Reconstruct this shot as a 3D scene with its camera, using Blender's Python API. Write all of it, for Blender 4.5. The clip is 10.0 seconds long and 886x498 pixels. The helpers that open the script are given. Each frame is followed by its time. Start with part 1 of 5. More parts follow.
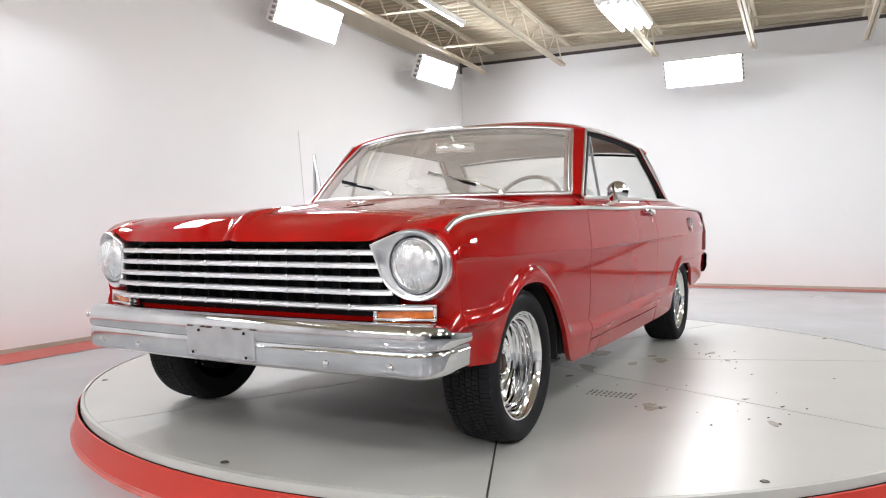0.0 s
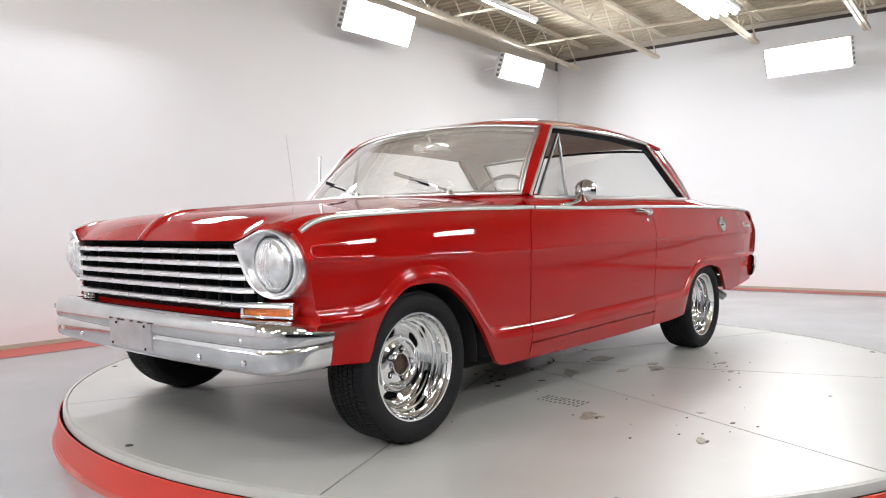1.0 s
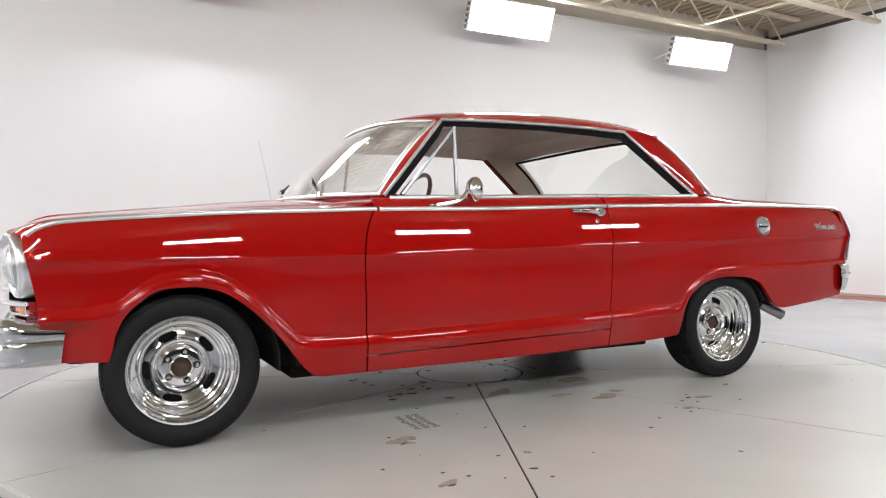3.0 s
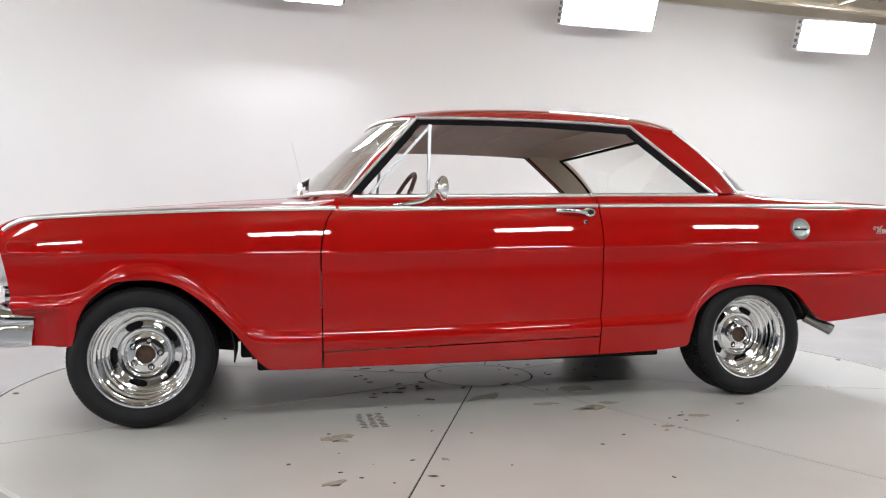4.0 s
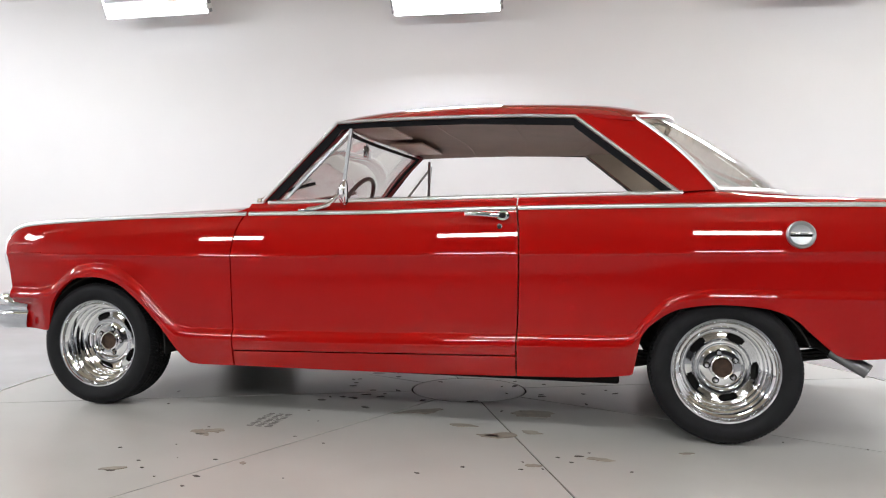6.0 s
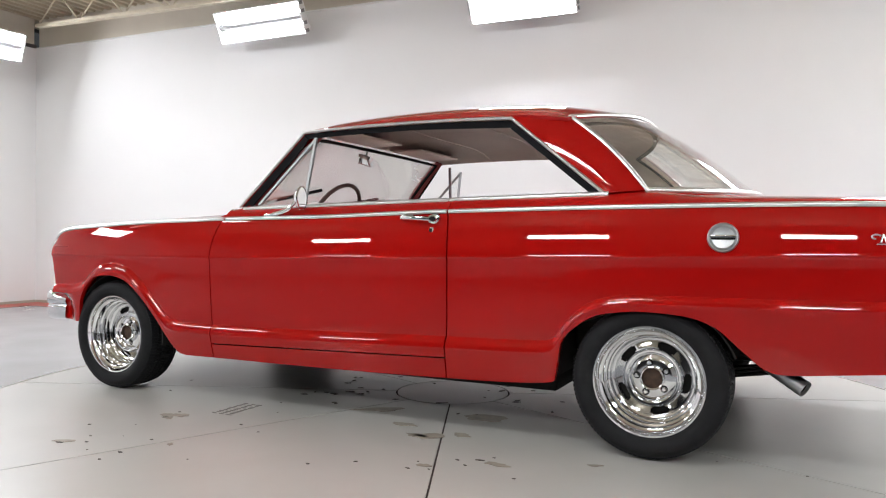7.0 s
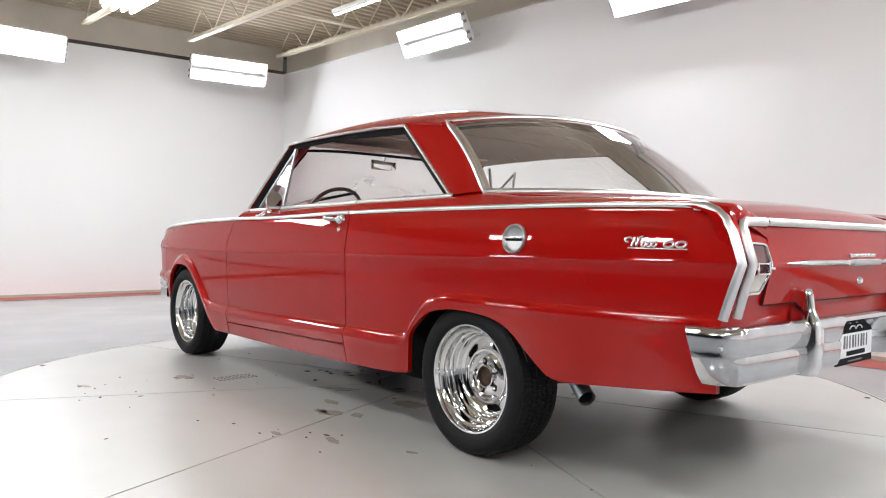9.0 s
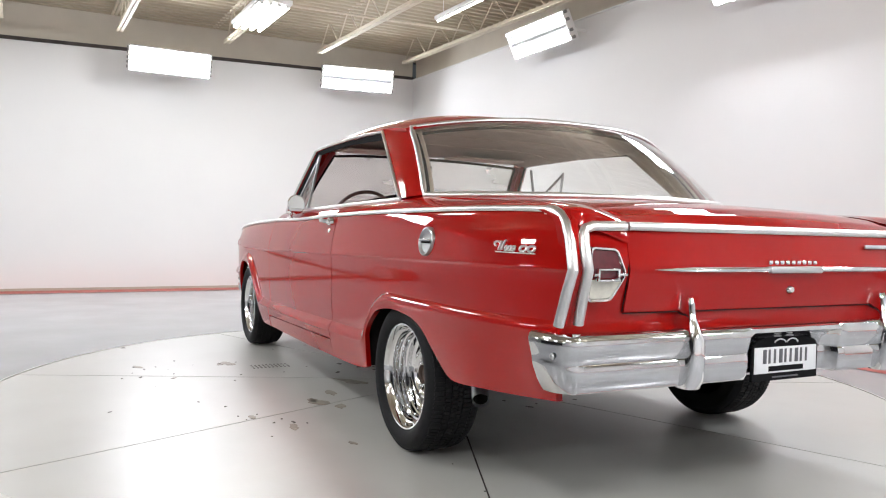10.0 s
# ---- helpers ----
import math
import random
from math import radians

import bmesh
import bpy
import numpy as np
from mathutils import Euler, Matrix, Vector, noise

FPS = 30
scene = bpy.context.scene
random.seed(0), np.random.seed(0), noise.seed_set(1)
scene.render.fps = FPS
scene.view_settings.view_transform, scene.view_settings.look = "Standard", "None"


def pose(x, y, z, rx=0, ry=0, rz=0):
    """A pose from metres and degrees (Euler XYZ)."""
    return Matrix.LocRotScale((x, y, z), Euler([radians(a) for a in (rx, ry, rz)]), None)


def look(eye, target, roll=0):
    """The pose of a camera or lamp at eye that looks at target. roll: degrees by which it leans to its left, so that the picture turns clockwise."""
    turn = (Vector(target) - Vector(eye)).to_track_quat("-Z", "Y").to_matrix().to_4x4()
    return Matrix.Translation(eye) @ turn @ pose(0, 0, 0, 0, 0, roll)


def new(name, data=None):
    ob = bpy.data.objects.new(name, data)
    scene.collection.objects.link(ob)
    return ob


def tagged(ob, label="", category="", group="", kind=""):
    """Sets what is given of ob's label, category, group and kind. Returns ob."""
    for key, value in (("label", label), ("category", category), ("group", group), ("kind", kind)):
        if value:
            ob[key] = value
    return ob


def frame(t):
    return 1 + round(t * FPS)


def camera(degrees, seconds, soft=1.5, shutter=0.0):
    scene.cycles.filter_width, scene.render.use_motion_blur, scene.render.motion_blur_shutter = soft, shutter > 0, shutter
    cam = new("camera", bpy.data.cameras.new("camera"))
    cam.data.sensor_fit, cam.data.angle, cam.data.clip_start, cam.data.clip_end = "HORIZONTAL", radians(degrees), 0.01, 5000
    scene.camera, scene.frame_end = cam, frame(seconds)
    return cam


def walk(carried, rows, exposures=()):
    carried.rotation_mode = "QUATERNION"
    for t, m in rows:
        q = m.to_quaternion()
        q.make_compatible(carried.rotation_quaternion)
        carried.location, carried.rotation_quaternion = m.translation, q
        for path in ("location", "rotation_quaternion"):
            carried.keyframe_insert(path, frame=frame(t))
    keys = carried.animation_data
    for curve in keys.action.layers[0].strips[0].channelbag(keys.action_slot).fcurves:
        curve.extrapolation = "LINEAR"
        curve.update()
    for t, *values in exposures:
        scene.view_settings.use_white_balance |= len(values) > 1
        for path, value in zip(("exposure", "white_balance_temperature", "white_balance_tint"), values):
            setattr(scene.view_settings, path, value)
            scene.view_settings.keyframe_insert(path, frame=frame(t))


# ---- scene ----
cam = camera(62.45, 10.0, soft=1.1)
PATH = [
    (0, (-3.928, -1.965, 0.81), (-2.187, -0.981, 0.753), -0.6),
    (0.5, (-3.704, -2.353, 0.82), (-2.066, -1.208, 0.757), -0.4),
    (1, (-3.396, -2.729, 0.805), (-1.882, -1.424, 0.75), -0.5),
    (1.5, (-3.034, -3.077, 0.82), (-1.651, -1.634, 0.756), -0.3),
    (2, (-2.616, -3.356, 0.811), (-1.371, -1.791, 0.753), -0.3),
    (3.5, (-1.322, -3.893, 0.8), (-0.637, -2.015, 0.754), -0.2),
    (4, (-0.909, -3.999, 0.803), (-0.44, -2.056, 0.754), 0.2),
    (4.5, (-0.428, -4.005, 0.806), (-0.19, -2.02, 0.757), 0.1),
    (5, (0.024, -4.01, 0.805), (0.043, -2.01, 0.757), 0.3),
    (5.5, (0.472, -3.966, 0.806), (0.27, -1.976, 0.761), 0.4),
    (7, (1.894, -3.603, 0.796), (1.015, -1.807, 0.777), 0.5),
    (7.5, (2.303, -3.458, 0.807), (1.262, -1.751, 0.78), 0.7),
    (8, (2.685, -3.236, 0.802), (1.477, -1.642, 0.778), 1.0),
    (8.5, (3.07, -3.018, 0.815), (1.701, -1.56, 0.783), 1.0),
    (9, (3.415, -2.725, 0.828), (1.891, -1.43, 0.79), 1.1),
    (9.5, (3.725, -2.422, 0.836), (2.062, -1.311, 0.797), 1.3),
    (10, (3.993, -2.018, 0.859), (2.206, -1.119, 0.809), 1.4),
]
walk(cam, [(t, look(eye, target, roll)) for t, eye, target, roll in PATH])

# ---- world and exposure ----
world = bpy.data.worlds.new("world")
scene.world = world
world.use_nodes = True
world.node_tree.nodes["Background"].inputs["Color"].default_value = (0.9, 0.95, 1.0, 1)
world.node_tree.nodes["Background"].inputs["Strength"].default_value = 0.05
scene.view_settings.exposure = 0.0
TUBE_POWER = 83.0

# ---- materials ----


def material(name, colour, rough=0.5, metal=0.0, coat=0.0, vary=0.08, scale=6.0, bump=0.0, bump_scale=60.0, rough_vary=0.08, spec=0.5, stain=None, stain_amount=0.0, stain_scale=1.5, coat_rough=0.04, coat_ior=1.5):
    m = bpy.data.materials.new(name)
    m.use_nodes = True
    nt = m.node_tree
    b = nt.nodes["Principled BSDF"]
    b.inputs["Metallic"].default_value = metal
    b.inputs["Coat Weight"].default_value = coat
    b.inputs["Coat Roughness"].default_value, b.inputs["Coat IOR"].default_value = coat_rough, coat_ior
    b.inputs["Specular IOR Level"].default_value = spec
    co = nt.nodes.new("ShaderNodeTexCoord")
    n1 = nt.nodes.new("ShaderNodeTexNoise")
    n1.inputs["Scale"].default_value, n1.inputs["Detail"].default_value = scale, 6
    nt.links.new(co.outputs["Object"], n1.inputs["Vector"])
    ramp = nt.nodes.new("ShaderNodeMapRange")
    ramp.inputs["From Min"].default_value, ramp.inputs["From Max"].default_value = 0.3, 0.7
    ramp.inputs["To Min"].default_value, ramp.inputs["To Max"].default_value = 1 - vary, 1 + vary
    nt.links.new(n1.outputs["Fac"], ramp.inputs["Value"])
    mul = nt.nodes.new("ShaderNodeVectorMath")
    mul.operation = "SCALE"
    mul.inputs[0].default_value = colour
    nt.links.new(ramp.outputs["Result"], mul.inputs["Scale"])
    out = mul.outputs["Vector"]
    if stain:
        n3 = nt.nodes.new("ShaderNodeTexNoise")
        n3.inputs["Scale"].default_value, n3.inputs["Detail"].default_value = stain_scale, 9
        n3.inputs["Roughness"].default_value = 0.65
        nt.links.new(co.outputs["Object"], n3.inputs["Vector"])
        r3 = nt.nodes.new("ShaderNodeMapRange")
        r3.inputs["From Min"].default_value, r3.inputs["From Max"].default_value = 0.52, 0.78
        r3.inputs["To Min"].default_value, r3.inputs["To Max"].default_value = 0, stain_amount
        nt.links.new(n3.outputs["Fac"], r3.inputs["Value"])
        mix = nt.nodes.new("ShaderNodeMix")
        mix.data_type = "RGBA"
        nt.links.new(r3.outputs["Result"], mix.inputs["Factor"])
        nt.links.new(out, mix.inputs["A"])
        mix.inputs["B"].default_value = (*stain, 1)
        out = mix.outputs["Result"]
    nt.links.new(out, b.inputs["Base Color"])
    n2 = nt.nodes.new("ShaderNodeTexNoise")
    n2.inputs["Scale"].default_value, n2.inputs["Detail"].default_value = bump_scale, 4
    nt.links.new(co.outputs["Object"], n2.inputs["Vector"])
    rr = nt.nodes.new("ShaderNodeMapRange")
    rr.inputs["To Min"].default_value, rr.inputs["To Max"].default_value = max(0.0, rough - rough_vary), min(1.0, rough + rough_vary)
    nt.links.new(n1.outputs["Fac"], rr.inputs["Value"])
    nt.links.new(rr.outputs["Result"], b.inputs["Roughness"])
    if bump:
        bp = nt.nodes.new("ShaderNodeBump")
        bp.inputs["Strength"].default_value, bp.inputs["Distance"].default_value = bump, 0.004
        nt.links.new(n2.outputs["Fac"], bp.inputs["Height"])
        nt.links.new(bp.outputs["Normal"], b.inputs["Normal"])
        if coat:
            nt.links.new(bp.outputs["Normal"], b.inputs["Coat Normal"])
    return m


def glow(name, colour, strength):
    m = bpy.data.materials.new(name)
    m.use_nodes = True
    b = m.node_tree.nodes["Principled BSDF"]
    b.inputs["Base Color"].default_value = (0.8, 0.8, 0.8, 1)
    b.inputs["Emission Color"].default_value = (*colour, 1)
    b.inputs["Emission Strength"].default_value = strength
    return m


def clear_glass(name, tint=(0.93, 0.96, 0.94), gloss=1.0, film=0.0, mirror=0.9, least=0.045):
    m = bpy.data.materials.new(name)
    m.use_nodes = True
    nt = m.node_tree
    nt.nodes.remove(nt.nodes["Principled BSDF"])
    t, g, f, mix, mp = (nt.nodes.new(k) for k in ("ShaderNodeBsdfTransparent", "ShaderNodeBsdfGlossy", "ShaderNodeLayerWeight", "ShaderNodeMixShader", "ShaderNodeMath"))
    t.inputs["Color"].default_value = (*tint, 1)
    g.inputs["Roughness"].default_value = 0.02
    g.inputs["Color"].default_value = (gloss, gloss, gloss, 1)
    mp.operation = "POWER"
    mp.inputs[1].default_value = 3.0
    f.inputs["Blend"].default_value = 0.5
    nt.links.new(f.outputs["Facing"], mp.inputs[0])
    add = nt.nodes.new("ShaderNodeMath")
    add.operation = "MULTIPLY_ADD"
    add.inputs[1].default_value, add.inputs[2].default_value = mirror, least
    add.use_clamp = True
    nt.links.new(mp.outputs["Value"], add.inputs[0])
    nt.links.new(add.outputs["Value"], mix.inputs["Fac"])
    through_side = t.outputs["BSDF"]
    if film:
        # a thin film of dust, thicker in faint wiped streaks; a strong film also paints haze
        dust, haze, streak, amount = (nt.nodes.new(k) for k in ("ShaderNodeBsdfDiffuse", "ShaderNodeMixShader", "ShaderNodeTexNoise", "ShaderNodeMapRange"))
        dust.inputs["Color"].default_value = (0.78, 0.76, 0.70, 1)
        streak.inputs["Scale"].default_value, streak.inputs["Detail"].default_value = 2.5, 5
        amount.inputs["To Min"].default_value, amount.inputs["To Max"].default_value = film * 0.6, film * 1.4
        nt.links.new(streak.outputs["Fac"], amount.inputs["Value"])
        nt.links.new(amount.outputs["Result"], haze.inputs["Fac"])
        nt.links.new(t.outputs["BSDF"], haze.inputs[1])
        nt.links.new(dust.outputs["BSDF"], haze.inputs[2])
        through_side = haze.outputs["Shader"]
    nt.links.new(through_side, mix.inputs[1])
    nt.links.new(g.outputs["BSDF"], mix.inputs[2])
    nt.links.new(mix.outputs["Shader"], nt.nodes["Material Output"].inputs["Surface"])
    return m


RED = material("red_paint", (0.32, 0.0038, 0.003), rough=0.5, spec=0.0, coat=1.0, vary=0.02, scale=3, rough_vary=0.05, bump=0.010, bump_scale=4, coat_rough=0.012, coat_ior=1.42)
CHROME = material("chrome", (0.82, 0.83, 0.84), rough=0.07, metal=1.0, vary=0.05, scale=14, rough_vary=0.05)
WORN = material("worn_chrome", (0.66, 0.67, 0.68), rough=0.07, metal=1.0, vary=0.08, scale=9, rough_vary=0.04, bump=0.06, bump_scale=9, stain=(0.35, 0.24, 0.16), stain_amount=0.25, stain_scale=5)
BRIGHT = material("bright_anodised_trim", (0.76, 0.755, 0.745), rough=0.34, metal=1.0, vary=0.04, scale=16, rough_vary=0.06)
GREYTRIM = material("grey_stainless_frame", (0.34, 0.345, 0.35), rough=0.38, metal=1.0, vary=0.08, rough_vary=0.05)
STEEL = material("brushed_aluminium", (0.56, 0.57, 0.58), rough=0.36, metal=1.0, vary=0.08, rough_vary=0.06)
BLACK = material("black_trim", (0.007, 0.007, 0.008), rough=0.75, spec=0.12, vary=0.2)
DARK = material("underbody_black", (0.014, 0.013, 0.012), spec=0.2, rough=0.85, vary=0.35, scale=9)
RUBBER = material("tyre_rubber", (0.011, 0.011, 0.012), rough=0.7, spec=0.2, vary=0.2, scale=20, bump=0.1, bump_scale=160)
GLASS = clear_glass("window_glass", (0.97, 0.98, 0.97))
REARGLASS = clear_glass("dusty_rear_glass", (0.95, 0.96, 0.945), film=0.055, mirror=1.0, least=0.05)
# film beyond plain dust: its pale colour stands in for the ceiling's reflected haze
SCREEN = clear_glass("dusty_hazed_screen_glass", (0.96, 0.97, 0.955), film=0.33, mirror=1.2, least=0.07)
AMBER = material("amber_lens", (0.55, 0.13, 0.015), rough=0.18, coat=0.6, vary=0.2, scale=60)
REDLENS = material("red_lens", (0.10, 0.006, 0.012), rough=0.15, coat=0.8, vary=0.2, scale=50)
CLEARLENS = material("frosted_lens", (0.62, 0.60, 0.52), rough=0.2, coat=0.8, vary=0.1, scale=60)
LENS = material("headlamp_lens", (0.80, 0.81, 0.81), rough=0.12, coat=1.0, metal=0.7, vary=0.25, scale=30, bump=0.25, bump_scale=60)
CLOTH = material("headliner_vinyl", (0.64, 0.53, 0.48), rough=0.40, vary=0.08, scale=5, bump=0.15, bump_scale=300, stain=(0.30, 0.22, 0.17), stain_amount=0.30, stain_scale=4)
BEIGE = material("beige_vinyl", (0.72, 0.65, 0.56), rough=0.6, vary=0.06, scale=12, bump=0.1, bump_scale=200)
BROWN = material("dark_brown_plastic", (0.055, 0.022, 0.02), rough=0.3, coat=0.4, vary=0.1)
REDVINYL = material("red_vinyl", (0.20, 0.012, 0.016), rough=0.5, vary=0.1, bump=0.1, bump_scale=150)
RUST = material("rusty_hub", (0.06, 0.033, 0.02), rough=0.8, vary=0.4, scale=40)
WALL = material("white_wall_paint", (0.80, 0.80, 0.80), rough=0.75, vary=0.015, scale=1.2, bump=0.05, bump_scale=40, stain=(0.74, 0.72, 0.71), stain_amount=0.25, stain_scale=0.6)
CHARCOAL = material("charcoal_wall_paint", (0.05, 0.05, 0.053), rough=0.8, vary=0.1, scale=1.5)
BAND = material("upper_wall_paint", (0.60, 0.55, 0.47), rough=0.8, vary=0.05, scale=2)
DECK = material("painted_roof_deck", (0.44, 0.385, 0.28), rough=0.7, vary=0.06, scale=2.5)
JOIST = material("cream_painted_steel", (0.60, 0.54, 0.42), rough=0.55, vary=0.08, scale=8)
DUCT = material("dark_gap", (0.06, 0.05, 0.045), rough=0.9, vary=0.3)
BASEPAINT = material("khaki_base_paint", (0.44, 0.41, 0.34), rough=0.5, vary=0.06, scale=3)
FLOORM = material("grey_epoxy_floor", (0.345, 0.35, 0.36), rough=0.20, vary=0.05, scale=1.3, rough_vary=0.05, bump=0.02, bump_scale=25, stain=(0.27, 0.265, 0.25), stain_amount=0.3, stain_scale=0.8)
STRIPE = material("red_floor_paint", (0.42, 0.075, 0.06), rough=0.45, vary=0.08, scale=3, stain=(0.5, 0.3, 0.27), stain_amount=0.4, stain_scale=4)
SKIRT = material("red_ring_paint", (0.50, 0.030, 0.015), rough=0.42, coat=0.2, vary=0.04, scale=5)
DISC = material("pale_grey_turntable", (0.48, 0.477, 0.444), rough=0.5, spec=0.2, coat=1.0, coat_rough=0.33, coat_ior=1.52, vary=0.05, scale=2.2, rough_vary=0.05, bump=0.02, bump_scale=9, stain=(0.42, 0.405, 0.36), stain_amount=0.35, stain_scale=2.6)
GRIME = material("oily_mark", (0.075, 0.068, 0.055), rough=0.5, vary=0.4, scale=30)
TYREMARK = material("faded_tyre_black", (0.17, 0.16, 0.15), rough=0.5, vary=0.4, scale=40)
OILSTAIN = material("brown_oil_stain", (0.30, 0.265, 0.21), rough=0.35, vary=0.3, scale=25)
TUBE = glow("fluorescent_tube", (0.93, 0.955, 1.03), TUBE_POWER)
DIMTUBE = glow("ceiling_fluorescent_tube", (0.965, 0.975, 0.985), 103.0)
HALLTUBE = glow("hall_fluorescent_tube", (0.95, 0.965, 1.0), 63.0)
STRIPTUBE = glow("strip_fluorescent_tube", (1.0, 0.985, 0.95), 7.0)
SOCKET = material("grey_lamp_holder", (0.22, 0.22, 0.22), rough=0.5, vary=0.1)
FIXTURE = material("white_lamp_housing", (0.75, 0.75, 0.74), rough=0.4, vary=0.03)
PLATEW = material("plate_white", (0.75, 0.76, 0.77), rough=0.35, vary=0.04)
CAPMETAL = material("brushed_cap_metal", (0.42, 0.43, 0.43), rough=0.33, metal=1.0, vary=0.08, scale=15)
DULL = material("dull_bare_metal", (0.63, 0.64, 0.65), rough=0.36, metal=1.0, vary=0.08, scale=15, stain=(0.40, 0.30, 0.20), stain_amount=0.25, stain_scale=14)
PLATEG = material("plate_grey", (0.10, 0.10, 0.11), rough=0.4, vary=0.04)

# ---- mesh helpers ----


def pchip(*pts):
    xs, ys = np.array([p[0] for p in pts], float), np.array([p[1] for p in pts], float)
    h, d = np.diff(xs), np.diff(ys) / np.diff(xs)
    m = np.zeros(len(xs))
    m[0], m[-1] = d[0], d[-1]
    for i in range(1, len(xs) - 1):
        if d[i - 1] * d[i] > 0:
            w1, w2 = 2 * h[i] + h[i - 1], h[i] + 2 * h[i - 1]
            m[i] = (w1 + w2) / (w1 / d[i - 1] + w2 / d[i])

    def f(x):
        x = min(max(x, xs[0]), xs[-1])
        i = min(int(np.searchsorted(xs, x, side="right")) - 1, len(h) - 1)
        s = (x - xs[i]) / h[i]
        return float(ys[i] * (2 * s**3 - 3 * s**2 + 1) + m[i] * h[i] * (s**3 - 2 * s**2 + s) + ys[i + 1] * (3 * s**2 - 2 * s**3) + m[i + 1] * h[i] * (s**3 - s**2))

    return f


def smooth01(v):
    v = min(max(v, 0.0), 1.0)
    return v * v * (3 - 2 * v)


def part(name, bm, mat, parent=None, label="", angle=35, place=None):
    bmesh.ops.recalc_face_normals(bm, faces=bm.faces)
    me = bpy.data.meshes.new(name)
    bm.to_mesh(me)
    bm.free()
    me.shade_smooth()
    me.set_sharp_from_angle(angle=radians(angle))
    me.materials.append(mat)
    ob = new(name, me)
    if parent is not None:
        ob.parent = parent
    if place is not None:
        ob.matrix_local = place
    if label:
        tagged(ob, label)
    return ob


def empty(name, label, category, group="", place=None):
    ob = new(name)
    ob.empty_display_size = 0.1
    if place is not None:
        ob.matrix_world = place
    return tagged(ob, label, category, group)


def sheet(bm, fn, us, vs):
    rows = [[bm.verts.new(fn(u, v)) for v in vs] for u in us]
    for a, b in zip(rows, rows[1:]):
        for p, q, r, s in zip(a, a[1:], b[1:], b):
            if len({tuple(k.co) for k in (p, q, r, s)}) == 4:
                bm.faces.new((p, q, r, s))
    return rows


def lin(a, b, n):
    return [a + (b - a) * i / n for i in range(n + 1)]


def flange(bm, shift):
    """Turns the open border of a sheet inward, so that the panel shows a folded edge."""
    edges = [e for e in bm.edges if e.is_boundary]
    got = bmesh.ops.extrude_edge_only(bm, edges=edges)
    for v in got["geom"]:
        if isinstance(v, bmesh.types.BMVert):
            v.co += Vector(shift(v.co))
    return bm


def box(bm, lo, hi, bevel=0.0, m=None):
    made = bmesh.ops.create_cube(bm, size=1)["verts"]
    c, s = [(a + b) / 2 for a, b in zip(lo, hi)], [b - a for a, b in zip(lo, hi)]
    for v in made:
        v.co = Vector([c[k] + v.co[k] * s[k] for k in range(3)])
    if bevel:
        es = list({e for v in made for e in v.link_edges})
        got = bmesh.ops.bevel(bm, geom=es, offset=bevel, segments=2, affect="EDGES", profile=0.5)
        made = list({v for f in got["faces"] for v in f.verts} | {v for v in made if v.is_valid})
    if m is not None:
        bmesh.ops.transform(bm, matrix=m, verts=made)
    return bm


def sweep(bm, pts, profile, normals=None, closed=False, caps=True):
    """Carries a closed 2D profile (across, out) along pts; out follows the normals."""
    pts = [Vector(p) for p in pts]
    n, rings = len(pts), []
    for i, p in enumerate(pts):
        a = pts[i - 1] if (i or closed) else pts[i]
        b = pts[(i + 1) % n] if (i < n - 1 or closed) else pts[i]
        t = (b - a).normalized()
        if normals is None:
            up = Vector((0, 0, 1)) if abs(t.z) < 0.9 else Vector((1, 0, 0))
        else:
            up = Vector(normals[i] if isinstance(normals, list) else normals)
        side = t.cross(up).normalized()
        up = side.cross(t).normalized()
        rings.append([bm.verts.new(p + side * x + up * y) for x, y in profile])
    k = len(profile)
    for i in range(n if closed else n - 1):
        a, b = rings[i], rings[(i + 1) % n]
        for j in range(k):
            bm.faces.new((a[j], a[(j + 1) % k], b[(j + 1) % k], b[j]))
    if caps and not closed:
        bm.faces.new(rings[0])
        bm.faces.new(rings[-1][::-1])
    return bm


def circle(r, n=10, ry=None):
    return [(r * math.cos(2 * math.pi * i / n), (ry or r) * math.sin(2 * math.pi * i / n)) for i in range(n)]


def half_round(w, h, n=6):
    return [(-w / 2 * math.cos(math.pi * i / n), h * math.sin(math.pi * i / n)) for i in range(n + 1)]


def lathe(bm, profile, n=48, start=0.0, stop=2 * math.pi):
    """Turns (radius, y) round the y axis."""
    full = abs(stop - start - 2 * math.pi) < 1e-6
    steps = n if full else n + 1
    rings = []
    for i in range(steps):
        a = start + (stop - start) * i / n
        rings.append([bm.verts.new((r * math.cos(a), y, r * math.sin(a))) for r, y in profile])
    for i in range(n):
        a, b = rings[i], rings[(i + 1) % steps]
        for j in range(len(profile) - 1):
            q = [a[j], a[j + 1], b[j + 1], b[j]]
            if profile[j][0] < 1e-6:
                q = q[:3]
            elif profile[j + 1][0] < 1e-6:
                q = [a[j], a[j + 1], b[j]]
            bm.faces.new(q)
    bmesh.ops.remove_doubles(bm, verts=bm.verts, dist=1e-6)
    return bm


def bezier(a, b, n=12, *mid):
    """A soft line through a, the middle points and b."""
    pts = [Vector(p) for p in (a, *mid, b)]
    out = []
    for i in range(len(pts) - 1):
        p0, p1, p2, p3 = pts[max(i - 1, 0)], pts[i], pts[i + 1], pts[min(i + 2, len(pts) - 1)]
        for k in range(n):
            s = k / n
            out.append(0.5 * (2 * p1 + (p2 - p0) * s + (2 * p0 - 5 * p1 + 4 * p2 - p3) * s**2 + (3 * p1 - p0 - 3 * p2 + p3) * s**3))
    return out + [pts[-1]]


# ---- the room ----
ROOM = pose(0, 0, 0, 0, 0, 3)
